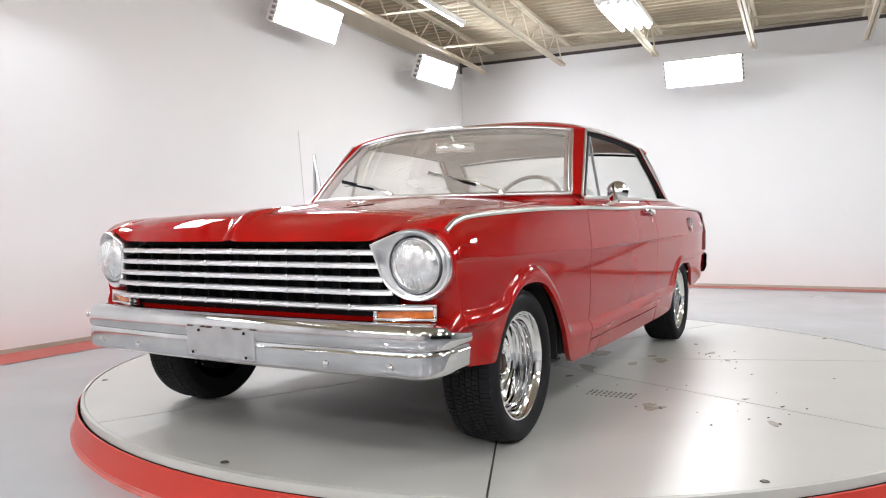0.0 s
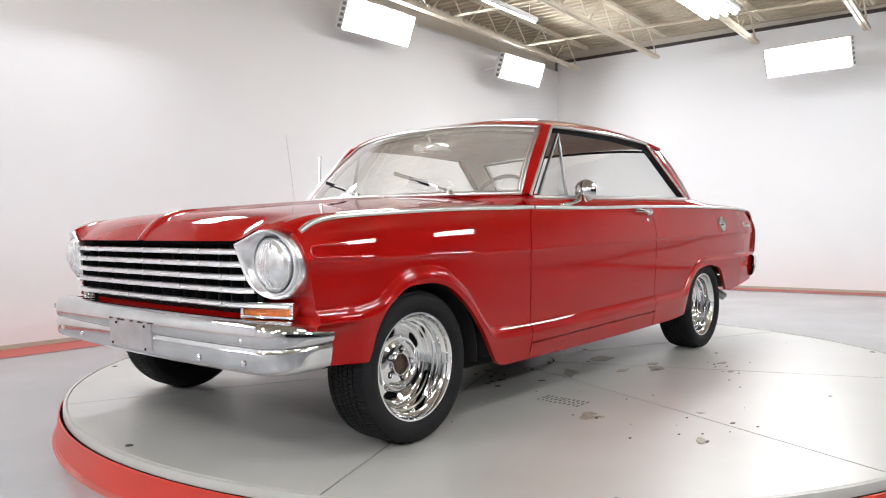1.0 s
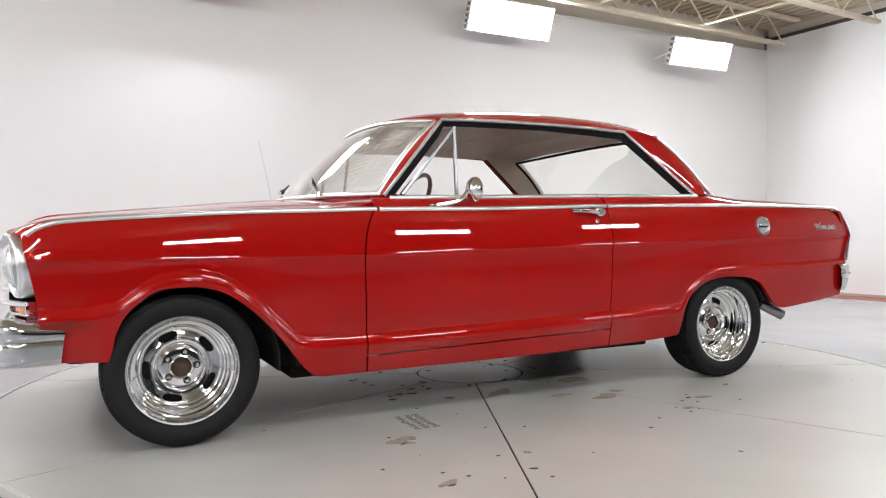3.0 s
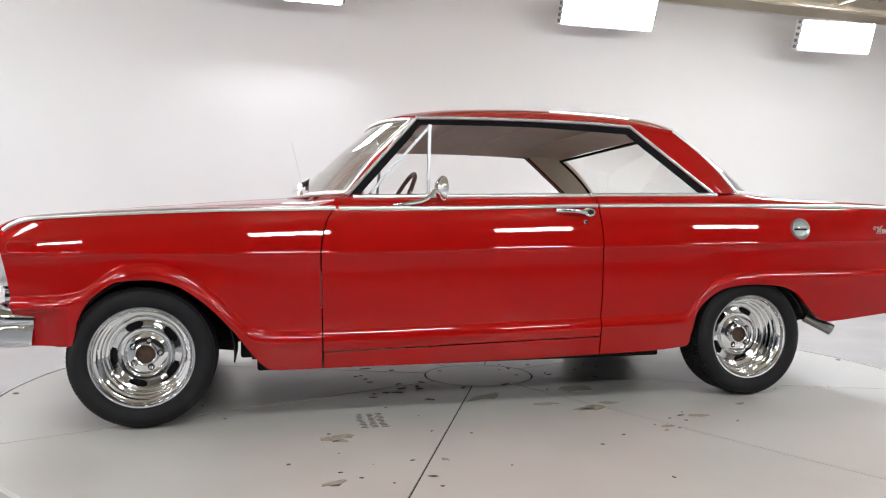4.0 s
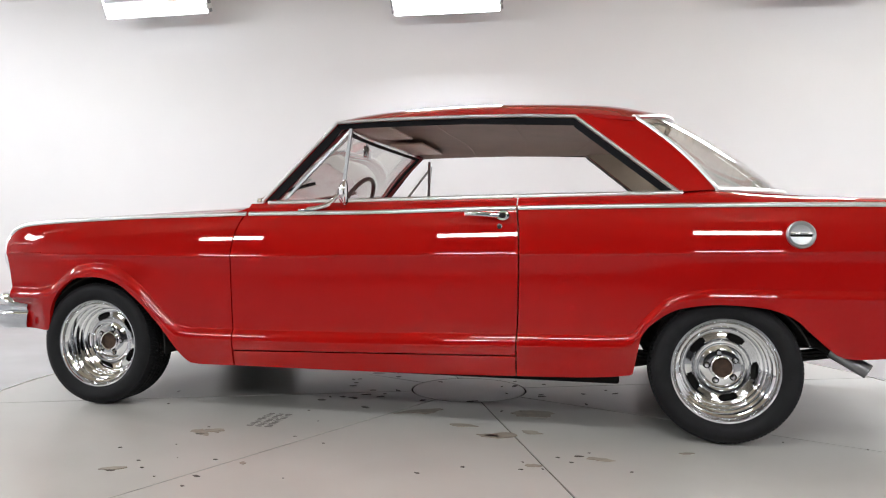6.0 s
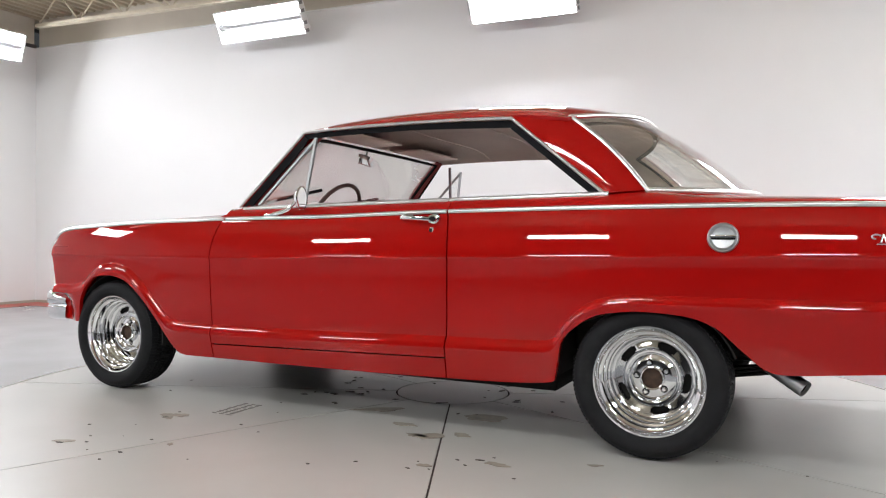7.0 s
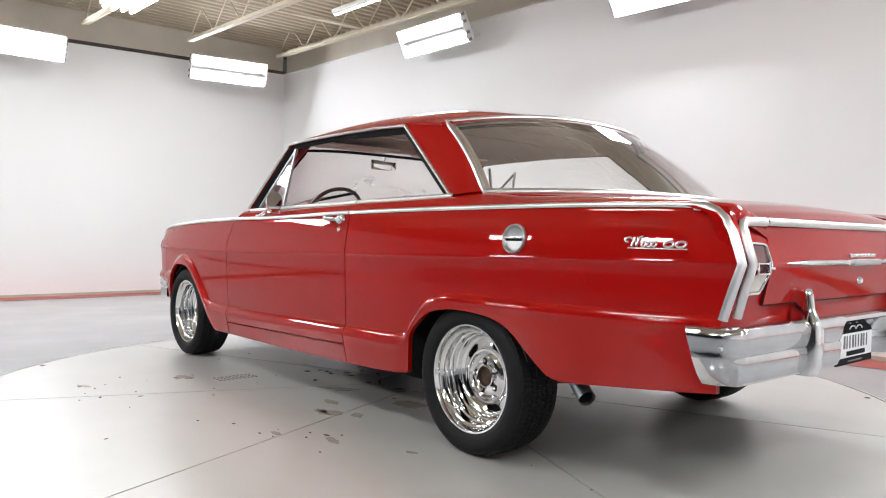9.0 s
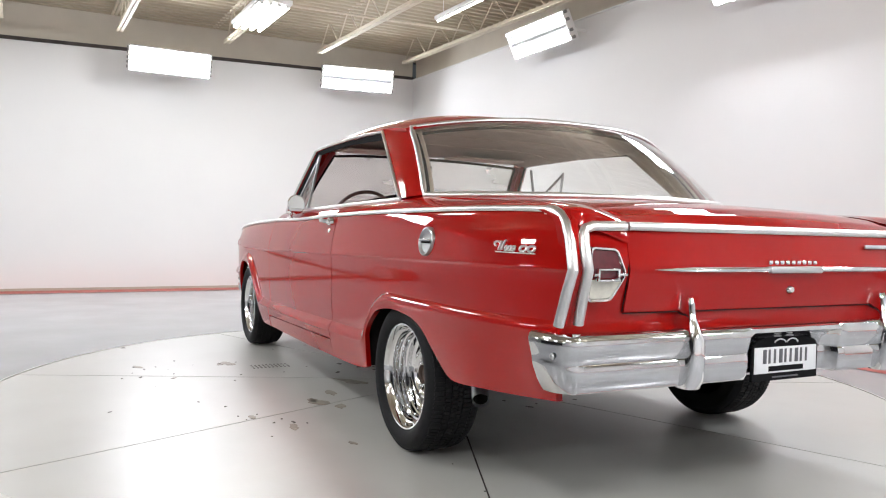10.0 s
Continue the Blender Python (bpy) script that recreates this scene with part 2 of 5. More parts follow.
FLOOR, DECKZ = -0.15, 3.98


# the roof falls slightly towards the open side and to the right
FALL = Matrix.Identity(4)
FALL[2][0], FALL[2][1], FALL[2][3] = -0.0135, 0.033, -0.066
ROOF = ROOM @ FALL


def structure(name, bm, mat, label, angle=35, place=ROOM):
    ob = part(name, bm, mat, None, label, angle)
    ob.matrix_world = place
    return tagged(ob, kind="structure")


BACK = [(-8.1, 3.9), (8.2, 3.9)]
RIGHT = [(8.2, 3.9), (8.2, -14.0)]
FRONT = [(8.2, -14.0), (-8.1, -14.0)]
LEFT = [(-8.1, -14.0), (-8.1, 3.9)]


def wall(name, line, z0, z1, mat, label, depth=0.18, out=0.0, fall0=0.0, fall1=0.0):
    bm = bmesh.new()
    n = len(line)
    nor = []
    for i in range(n):
        a, b = Vector(line[max(i - 1, 0)]), Vector(line[min(i + 1, n - 1)])
        d = (b - a).normalized()
        nor.append(Vector((-d.y, d.x)))
    if nor[0].dot(-Vector(line[0])) > 0:
        nor = [-k for k in nor]
    rings = []
    for (x, y), k in zip(line, nor):
        rings.append([bm.verts.new((x + k.x * d, y + k.y * d, z)) for d, z in ((-out, z0 + fall0 * (y - 3.9)), (-out, z1 + fall1 * (y - 3.9)), (depth, z1 + fall1 * (y - 3.9)), (depth, z0 + fall0 * (y - 3.9)))])
    for a, b in zip(rings, rings[1:]):
        for j in range(4):
            bm.faces.new((a[j], a[(j + 1) % 4], b[(j + 1) % 4], b[j]))
    bm.faces.new(rings[0])
    bm.faces.new(rings[-1][::-1])
    return structure(name, bm, mat, label)


TOPB, TOPL, TOPR = 3.60, 3.60, 3.74
wall("wall_back", BACK, FLOOR - 0.1, TOPB, WALL, "smooth white painted studio wall behind the car")
wall("wall_right", RIGHT, FLOOR - 0.1, TOPR, WALL, "smooth white painted studio side wall")
wall("wall_left", LEFT, FLOOR - 0.1, TOPL, WALL, "smooth white painted studio side wall", fall1=0.033)
wall("wall_front", FRONT, FLOOR - 0.1, DECKZ, CHARCOAL, "dark grey wall of the open hall behind the camera")
wall("wall_back_upper", BACK, TOPB, DECKZ + 0.3, BAND, "beige painted upper wall above the white panel", out=-0.05)
wall("wall_left_upper", LEFT, TOPL, DECKZ + 0.3, BAND, "beige painted upper wall above the white panel", out=-0.04, fall0=0.033)
wall("wall_right_upper", RIGHT, TOPR, DECKZ + 0.3, BAND, "beige painted upper wall below the roof deck", out=-0.04)
# shadow gap put in as a dark strip, and thin ledge, where the white panel ends
for nm, line, z, fall in (("shadow_gap_left", LEFT, TOPL, 0.033), ("shadow_gap_right", RIGHT, TOPR, 0.0)):
    wall(nm, [(x * 0.999, y * 0.999) for x, y in line], z, z + 0.05, DUCT, "dark strip standing for the shadow gap on top of the white wall panel", depth=0.02, out=0.012, fall0=fall, fall1=fall)
wall("trim_back", BACK, TOPB - 0.012, TOPB + 0.006, FIXTURE, "pale ledge on top of the white wall panel", depth=-0.002, out=0.02)

# floor with a red border along the walls
bm = bmesh.new()
edge = BACK[::-1] + LEFT[::-1][1:] + FRONT[::-1][1:] + RIGHT[::-1][1:-1]
bm.faces.new([bm.verts.new((x * 1.01, y * 1.01, FLOOR)) for x, y in edge])
bmesh.ops.triangulate(bm, faces=bm.faces)
structure("floor", bm, FLOORM, "glossy grey epoxy painted concrete floor with scuffs")


def border(name, line, width):
    bm = bmesh.new()
    n, outer, inner = len(line), [], []
    for i in range(n):
        a, b = Vector(line[max(i - 1, 0)]), Vector(line[min(i + 1, n - 1)])
        d = (b - a).normalized()
        k = Vector((-d.y, d.x))
        if k.dot(-Vector(line[i])) < 0:
            k = -k
        p = Vector(line[i])
        outer.append(bm.verts.new((p.x, p.y, FLOOR + 0.004)))
        inner.append(bm.verts.new((p.x + k.x * width, p.y + k.y * width, FLOOR + 0.004)))
    for i in range(n - 1):
        bm.faces.new((outer[i], outer[i + 1], inner[i + 1], inner[i]))
    return structure(name, bm, STRIPE, "worn red painted border stripe along the wall")


border("floor_border_back", BACK, 0.44)
border("floor_border_left", [LEFT[0], (-8.1, 3.46)], 0.44)
border("floor_border_right", [(8.2, 3.46), RIGHT[1]], 0.44)
for nm, line in (("baseboard_back", BACK), ("baseboard_left", LEFT), ("baseboard_right", RIGHT)):
    wall(nm, line, FLOOR, FLOOR + 0.040, BASEPAINT, "narrow khaki painted strip at the foot of the wall", depth=-0.001, out=0.010)

# ribbed steel roof deck
bm = bmesh.new()
prof = []
x = -8.6
while x < 8.6:
    prof += [(x, DECKZ), (x + 0.055, DECKZ), (x + 0.075, DECKZ + 0.038), (x + 0.135, DECKZ + 0.038)]
    x += 0.155
for (xa, za), (xb, zb) in zip(prof, prof[1:]):
    bm.faces.new([bm.verts.new(p) for p in ((xa, -14.3, za), (xb, -14.3, zb), (xb, 4.5, zb), (xa, 4.5, za))])
bmesh.ops.remove_doubles(bm, verts=bm.verts, dist=1e-5)
structure("ceiling", bm, DECK, "cream painted ribbed steel roof deck", angle=20, place=ROOF)
bm = bmesh.new()
box(bm, (-9, -14.6, DECKZ + 0.06), (9, 5, DECKZ + 0.16))
structure("ceiling_roof", bm, DUCT, "dark roof slab above the steel deck", place=ROOF)

# open-web joists under the deck
JOISTS = [((-7.33, 3.33), (7.66, 3.22)), ((-7.26, 1.80), (7.55, 1.80)), ((-7.3, 0.35), (7.4, 0.30)), ((-7.3, -1.12), (7.4, -1.07)), ((-7.3, -2.55), (7.4, -2.48)), ((-7.1, -4.0), (7.2, -3.9)), ((-7.1, -5.4), (7.2, -5.3)), ((-7.1, -6.8), (7.2, -6.7)), ((-7.1, -8.3), (7.2, -8.2)), ((-7.1, -9.8), (7.2, -9.7)), ((-7.1, -11.3), (7.2, -11.2)), ((-7.1, -12.8), (7.2, -12.7))]
for (xa, ya), (xb, yb) in JOISTS:
    j = empty("steel_joist", "cream painted open-web steel roof joist under the deck", "joist", "roof joists")
    j.matrix_world = ROOM
    d = (Vector((xb, yb)) - Vector((xa, ya))).normalized()
    lo, hi = 3.55, DECKZ - 0.03
    fall = lambda x, y, z: FALL @ Vector((x, y, z))
    ends = [Vector((xa, ya)) - d * 0.78, Vector((xb, yb)) + d * 0.32]
    for nm, z, p, q, w in (("bottom_chord", lo, Vector((xa, ya)), Vector((xb, yb)), 0.05), ("top_chord", hi, ends[0], ends[1], 0.06)):
        bm = bmesh.new()
        for o in (-0.025, 0.025):
            k = Vector((-d.y, d.x)) * o
            sweep(bm, [fall(p.x + k.x, p.y + k.y, z), fall(q.x + k.x, q.y + k.y, z)], [(-0.018, -0.022), (0.018, -0.022), (0.018, 0.022), (-0.018, 0.022)])
        part(nm, bm, JOIST, j)
    span = (Vector((xb, yb)) - Vector((xa, ya))).length
    count = 38
    for i in range(count):
        a = Vector((xa, ya)) + d * span * i / count
        b = Vector((xa, ya)) + d * span * (i + 1) / count
        za, zb = (lo, hi) if i % 2 == 0 else (hi, lo)
        bm = bmesh.new()
        sweep(bm, [fall(a.x, a.y, za), fall(b.x, b.y, zb)], circle(0.011, 6))
        part("web_rod", bm, JOIST, j)
# bridging pipes across the joists
for xx in (-5.0, 0.2, 4.2, 6.0):
    bm = bmesh.new()
    sweep(bm, [FALL @ Vector((xx, -13.8, 3.585)), FALL @ Vector((xx - 0.05, 3.4, 3.585))], circle(0.016, 8))
    ob = part("bridging_pipe", bm, JOIST, None, "long cream painted bridging pipe under the joists")
    ob.matrix_world = ROOM
    tagged(ob, category="pipe", group="bridging pipes")

# ---- lamps ----


def lit_front(tube, way):
    """Only the open side of a tube gives light; the side towards its housing is coated white."""
    tube.data.materials.append(FIXTURE)
    for f in tube.data.polygons:
        if f.normal.dot(Vector(way)) < 0.2:
            f.material_index = 1


def tube_lamp(centre, across, tilt, label, rows=6, width=1.0, height=0.36, split=False, arm=0.3, tube=None):
    """A bank of fluorescent tubes in a white housing; across: its direction in plan, tilt: degrees that it looks down."""
    lamp = empty("studio_lamp", label, "lamp", "studio lamps")
    a = math.atan2(across[1], across[0])
    lamp.matrix_world = ROOM @ Matrix.Translation(centre) @ Euler((0, 0, a)).to_matrix().to_4x4() @ Euler((radians(tilt), 0, 0)).to_matrix().to_4x4()
    bm = bmesh.new()
    box(bm, (-width / 2, 0.03, -height / 2), (width / 2, 0.075, height / 2), 0.006)
    part("housing", bm, FIXTURE, lamp)
    # deep end brackets and lips, added to hold tube light off the walls
    for s in (-1, 1):
        bm = bmesh.new()
        box(bm, (s * width / 2 - 0.008, -0.046, -height / 2), (s * width / 2 + 0.008, 0.03, height / 2), 0.003)
        part("end_bracket", bm, FIXTURE, lamp)
        bm = bmesh.new()
        box(bm, (-width / 2 + 0.009, -0.050, s * (height / 2 + 0.005) - 0.003), (width / 2 - 0.009, 0.029, s * (height / 2 + 0.005) + 0.003), 0.001)
        part("spill_lip", bm, FIXTURE, lamp)
    for i in range(rows):
        z = (i + 0.5) / rows * height - height / 2
        if split:
            z += 0.022 if z > 0 else -0.022
        bm = bmesh.new()
        sweep(bm, [(-width / 2 + 0.015, -0.005, z), (width / 2 - 0.015, -0.005, z)], circle(0.014 if split else 0.021, 8))
        lit_front(part("tube", bm, tube or TUBE, lamp), (0, -1, 0))
        for s in (-1, 1):
            bm = bmesh.new()
            box(bm, (s * (width / 2 + 0.004) - 0.019, -0.030, z - 0.019), (s * (width / 2 + 0.004) + 0.019, 0.016, z + 0.019), 0.004)
            part("socket", bm, SOCKET, lamp, "grey lamp holder")
    if split:
        bm = bmesh.new()
        box(bm, (-width / 2 + 0.009, -0.022, -0.017), (width / 2 - 0.009, 0.029, 0.017), 0.003)
        part("centre_bar", bm, SOCKET, lamp, "grey bar between the two rows of tubes")
    for sx in (-0.32, 0.32):
        # steel arm from the housing back to the wall
        bm = bmesh.new()
        local = lamp.matrix_world.inverted()
        p = Vector((sx * width, 0.07, 0.0))
        w = lamp.matrix_world @ p
        q = local @ (w + (lamp.matrix_world.to_3x3() @ Vector((0, 1, 0)) * Vector((1, 1, 0))).normalized() * arm)
        sweep(bm, [p, q], [(-0.014, -0.014), (0.014, -0.014), (0.014, 0.014), (-0.014, 0.014)])
        part("wall_arm", bm, FIXTURE, lamp)
    return lamp


L0 = "bright bank of white fluorescent tubes hung before the wall"
SPLIT = "bright fluorescent bank with tubes split in two rows"
tube_lamp((-3.74, 3.47, 3.39), (1, -0.03), 27, SPLIT, width=1.24, height=0.36, split=True, rows=4, arm=0.40)
tube_lamp((-0.52, 3.52, 3.29), (1, 0.0), 34, L0, width=1.12, arm=0.30)
tube_lamp((3.05, 3.52, 3.315), (1, -0.02), 22, L0, width=1.15, height=0.38, arm=0.38)
tube_lamp((6.08, 3.37, 3.215), (0.98, -0.08), 20, "bright bank of white fluorescent tubes hung near the corner", width=1.02, rows=5, arm=0.60)
tube_lamp((7.25, -0.40, 3.06), (-0.06, -1.0), 24, L0, width=1.06, height=0.38, arm=0.95, tube=HALLTUBE)
tube_lamp((-7.47, 2.54, 3.345), (0.20, 1.0), 20, "bright bank of white fluorescent tubes hung near the corner", width=1.18, rows=4, split=True, arm=0.62)
tube_lamp((-7.40, -0.43, 3.22), (0.03, 1.0), 22, L0, width=1.12, height=0.34, rows=5, arm=0.68)
tube_lamp((-7.40, -3.8, 3.2), (0.0, 1.0), 22, L0, width=1.1, arm=0.68)
for x in (-4.75, -1.1, 2.15, 5.1):
    tube_lamp((x, -6.7, 3.2), (-1, 0), 20, "bright bank of fluorescent tubes hung in the open hall", width=1.12, height=0.30, arm=0.12, tube=HALLTUBE)


def ceiling_lamp(x, y, z, lx, ly, tube=DIMTUBE):
    lamp = empty("ceiling_lamp", "flat bright fluorescent ceiling fixture hung below the joists", "lamp", "ceiling lamps", ROOM)
    bm = bmesh.new()
    box(bm, (x - lx / 2, y - ly / 2, z), (x + lx / 2, y + ly / 2, z + 0.055), 0.008)
    part("housing", bm, FIXTURE, lamp)
    for i in range(4):
        yy = y - ly / 2 + ly * (i + 0.5) / 4
        bm = bmesh.new()
        sweep(bm, [(x - lx / 2 + 0.03, yy, z - 0.02), (x + lx / 2 - 0.03, yy, z - 0.02)], circle(0.026, 8))
        lit_front(part("tube", bm, tube, lamp), (0, 0, -1))
    return lamp


ceiling_lamp(4.95, 0.22, 3.37, 1.25, 0.44)
ceiling_lamp(-5.30, 0.30, 3.50, 1.28, 0.42)
# unseen row, added to brighten hood and floor from above
for x in (-4.6, 0.0, 4.6):
    ceiling_lamp(x, -3.4, 3.37, 1.28, 0.42, HALLTUBE)
for x, y, z in ((3.88, 2.16, 3.38), (-3.38, 2.10, 3.41)):
    lamp = empty("strip_lamp", "slim white fluorescent strip along a roof joist", "lamp", "strip lamps", ROOM)
    bm = bmesh.new()
    box(bm, (x - 0.61, y - 0.035, z + 0.012), (x + 0.61, y + 0.035, z + 0.06), 0.006)
    part("housing", bm, FIXTURE, lamp)
    bm = bmesh.new()
    sweep(bm, [(x - 0.58, y, z), (x + 0.58, y, z)], circle(0.018, 8))
    lit_front(part("tube", bm, STRIPTUBE, lamp), (0, 0, -1))
    for k in (-0.45, 0.45):
        bm = bmesh.new()
        sweep(bm, [(x + k, y, z + 0.055), (x + k, y, (FALL @ Vector((x + k, y, DECKZ))).z + 0.004)], circle(0.004, 6))
        part("hanger", bm, FIXTURE, lamp)

# ---- turntable ----
TC, TR = Vector((0.24, -0.09)), 2.40
table = empty("turntable", "round pale grey car turntable with radial joints and a red skirt", "turntable", "", pose(0, 0, 0))


def sector(a0, a1, gap):
    """One slab of the round deck, with soft edges, between two joints."""
    bm = bmesh.new()
    n = 22
    inner = 0.303
    top = []
    for r in (inner, 0.9, 1.5, TR - 0.006, TR):
        ring = []
        for i in range(n + 1):
            g = gap / r
            a = a0 + g + (a1 - a0 - 2 * g) * i / n
            z = -0.004 if r == TR else 0.0
            ring.append(bm.verts.new((TC.x + r * math.cos(a), TC.y + r * math.sin(a), z)))
        top.append(ring)
    for p, q in zip(top, top[1:]):
        for i in range(n):
            bm.faces.new((p[i], p[i + 1], q[i + 1], q[i]))
    flange(bm, lambda co: (0, 0, -0.006))
    return bm


for k in range(8):
    a0 = radians(-22.6 + 45 * k)
    part("deck_slab", sector(a0, a0 + radians(45), 0.0040), DISC, table, angle=12)
bm = bmesh.new()
bm.faces.new([bm.verts.new((TC.x + 0.2925 * math.cos(2 * math.pi * i / 176), TC.y + 0.2925 * math.sin(2 * math.pi * i / 176), 0.0)) for i in range(176)])
flange(bm, lambda co: (0, 0, -0.004))
part("centre_plate", bm, DISC, table)
bm = bmesh.new()
lathe(bm, [(0.02, -0.005), (TR - 0.004, -0.005), (TR - 0.004, -0.13), (0.02, -0.13)], 96)
bmesh.ops.transform(bm, matrix=Matrix.Translation((TC.x, TC.y, 0)) @ Euler((radians(90), 0, 0)).to_matrix().to_4x4(), verts=bm.verts)
part("deck_core", bm, DUCT, table)
bm = bmesh.new()
lathe(bm, [(TR + 0.001, 0.001), (TR + 0.014, 0.0), (TR + 0.016, -0.032), (TR + 0.001, -0.034)], 128)
bmesh.ops.transform(bm, matrix=Matrix.Translation((TC.x, TC.y, 0)) @ Euler((radians(90), 0, 0)).to_matrix().to_4x4(), verts=bm.verts)
part("edge_band", bm, DISC, table, "pale grey painted edge band")
bm = bmesh.new()
lathe(bm, [(TR + 0.026, -0.037), (TR + 0.029, -0.030), (TR + 0.034, -0.032), (TR + 0.044, FLOOR + 0.026), (TR + 0.049, FLOOR + 0.012), (TR + 0.026, FLOOR + 0.012)], 128)
bmesh.ops.transform(bm, matrix=Matrix.Translation((TC.x, TC.y, 0)) @ Euler((radians(90), 0, 0)).to_matrix().to_4x4(), verts=bm.verts)
part("skirt", bm, SKIRT, table, "glossy red painted skirt ring")
bm = bmesh.new()
lathe(bm, [(TR + 0.040, FLOOR + 0.020), (TR + 0.050, FLOOR + 0.016), (TR + 0.054, FLOOR + 0.007), (TR + 0.060, FLOOR + 0.004), (TR + 0.062, FLOOR), (TR + 0.040, FLOOR)], 128)
bmesh.ops.transform(bm, matrix=Matrix.Translation((TC.x, TC.y, 0)) @ Euler((radians(90), 0, 0)).to_matrix().to_4x4(), verts=bm.verts)
part("skirt_foot", bm, STRIPE, table, "worn paler red foot of the skirt")
for k in range(8):
    a = radians(45 * k - 1)
    bm = bmesh.new()
    lathe(bm, [(0.0, 0.003), (0.012, 0.003), (0.016, 0.0)], 12)
    bmesh.ops.transform(bm, matrix=Matrix.Translation((TC.x + 2.345 * math.cos(a), TC.y + 2.345 * math.sin(a), 0.001)) @ Euler((radians(90), 0, 0)).to_matrix().to_4x4(), verts=bm.verts)
    part("bolt", bm, GRIME, table)

# ---- the car: shape tables (front towards -x, driver's side at -y) ----
car = empty("vintage_coupe", "glossy red vintage two-door hardtop coupe with chrome trim", "car", "", pose(0, 0, 0))
HOODZ = pchip((-2.03, 0.812), (-1.94, 0.822), (-1.827, 0.842), (-1.588, 0.866), (-1.349, 0.879), (-1.11, 0.889), (-0.87, 0.895), (-0.63, 0.902))
TRIMZ = pchip((-2.03, 0.70), (-1.94, 0.765), (-1.91, 0.798), (-1.89, 0.816), (-1.86, 0.833), (-1.80, 0.849), (-1.70, 0.859), (-1.588, 0.866), (-1.349, 0.879), (-1.11, 0.889), (-0.87, 0.895), (-0.63, 0.902), (-0.15, 0.907), (0.584, 0.926), (1.301, 0.935), (1.787, 0.937), (2.2, 0.933), (2.48, 0.92))
CREASE = pchip((-2.03, 0.707), (-1.828, 0.709), (-1.11, 0.709), (-0.703, 0.710), (-0.149, 0.722), (0.576, 0.735), (1.304, 0.748), (1.956, 0.761), (2.48, 0.766))
HALF = pchip((-2.03, 0.83), (-1.94, 0.862), (-1.75, 0.888), (-1.4, 0.905), (-0.7, 0.914), (0.5, 0.916), (1.3, 0.914), (1.9, 0.905), (2.2, 0.89), (2.48, 0.858))
RIDGE = pchip((-2.03, 0.502), (-1.72, 0.502), (-1.665, 0.51), (-1.615, 0.522), (-1.559, 0.564), (-1.463, 0.617), (-1.367, 0.630), (-1.272, 0.612), (-1.153, 0.540), (-1.034, 0.420), (-0.951, 0.350), (-0.89, 0.344), (-0.679, 0.342), (-0.148, 0.349), (0.579, 0.367), (0.995, 0.377), (1.036, 0.386), (1.095, 0.466), (1.179, 0.546), (1.276, 0.577), (1.35, 0.584), (1.542, 0.585), (1.95, 0.588), (2.48, 0.602))
LOWER = pchip((-2.03, 0.352), (-1.672, 0.345), (-1.657, 0.351), (-1.636, 0.436), (-1.564, 0.544), (-1.468, 0.6), (-1.372, 0.605), (-1.277, 0.587), (-1.157, 0.51), (-1.062, 0.414), (-0.894, 0.226), (-0.87, 0.22), (-0.679, 0.221), (-0.147, 0.223), (0.58, 0.235), (1.037, 0.259), (1.053, 0.272), (1.071, 0.398), (1.123, 0.471), (1.232, 0.533), (1.377, 0.55), (1.524, 0.541), (1.622, 0.51), (1.721, 0.425), (1.807, 0.36), (1.84, 0.355), (2.05, 0.372), (2.48, 0.411))
GAP_F = pchip((0.2, -0.679), (0.488, -0.683), (0.705, -0.688), (0.789, -0.678), (0.866, -0.652), (0.9, -0.63), (0.965, -0.612))
GAP_R = pchip((0.2, 0.587), (0.352, 0.587), (0.493, 0.593), (0.735, 0.595), (0.914, 0.584), (0.975, 0.566))
NOSE = pchip((0.33, -1.858), (0.52, -1.871), (0.59, -1.880), (0.705, -1.904), (0.79, -1.920), (0.86, -1.924))
TAIL = pchip((0.36, 2.375), (0.616, 2.405), (0.7, 2.432), (0.763, 2.451), (0.84, 2.432), (0.913, 2.395), (0.94, 2.375))
CROWN = pchip((-2.03, 0.045), (-1.65, 0.036), (-1.36, 0.043), (-1.07, 0.056), (-0.7, 0.073))
TRIM_IN = 0.0385


def flank(x, z):
    """Half width of the body at a place of its side."""
    zt, zc, zr = TRIMZ(x), CREASE(x), RIDGE(x)
    w = HALF(x)
    if z >= zc:
        y = w - TRIM_IN * ((z - zc) / (zt - zc)) ** 1.5
    else:
        y = w - 0.004 * smooth01((zc - z) / 0.02) - 0.015 * (zc - z) - 0.18 * max(zc - z - 0.10, 0) ** 2
    y += 0.0016 * math.exp(-(((z - zc) / 0.0045) ** 2))
    d = zr - z
    behind = smooth01((x - 1.0) / 0.15)
    wide = 0.042 - 0.017 * behind
    if d > -wide:
        # rolled flare: a crisp start, then rounding to the upright
        y += (0.022 - 0.007 * behind) * (1 - (1 - min((d + wide) / (wide + 0.006), 1.0)) ** 2)
    if d > 0:
        y += 0.3 * min(d, 0.004) - 0.3 * min(max(d - 0.004, 0), 0.008) - 0.06 * max(d - 0.012, 0)
        y -= 0.035 * smooth01((-1.66 - x) / 0.12) * smooth01(d / 0.03)
    return y


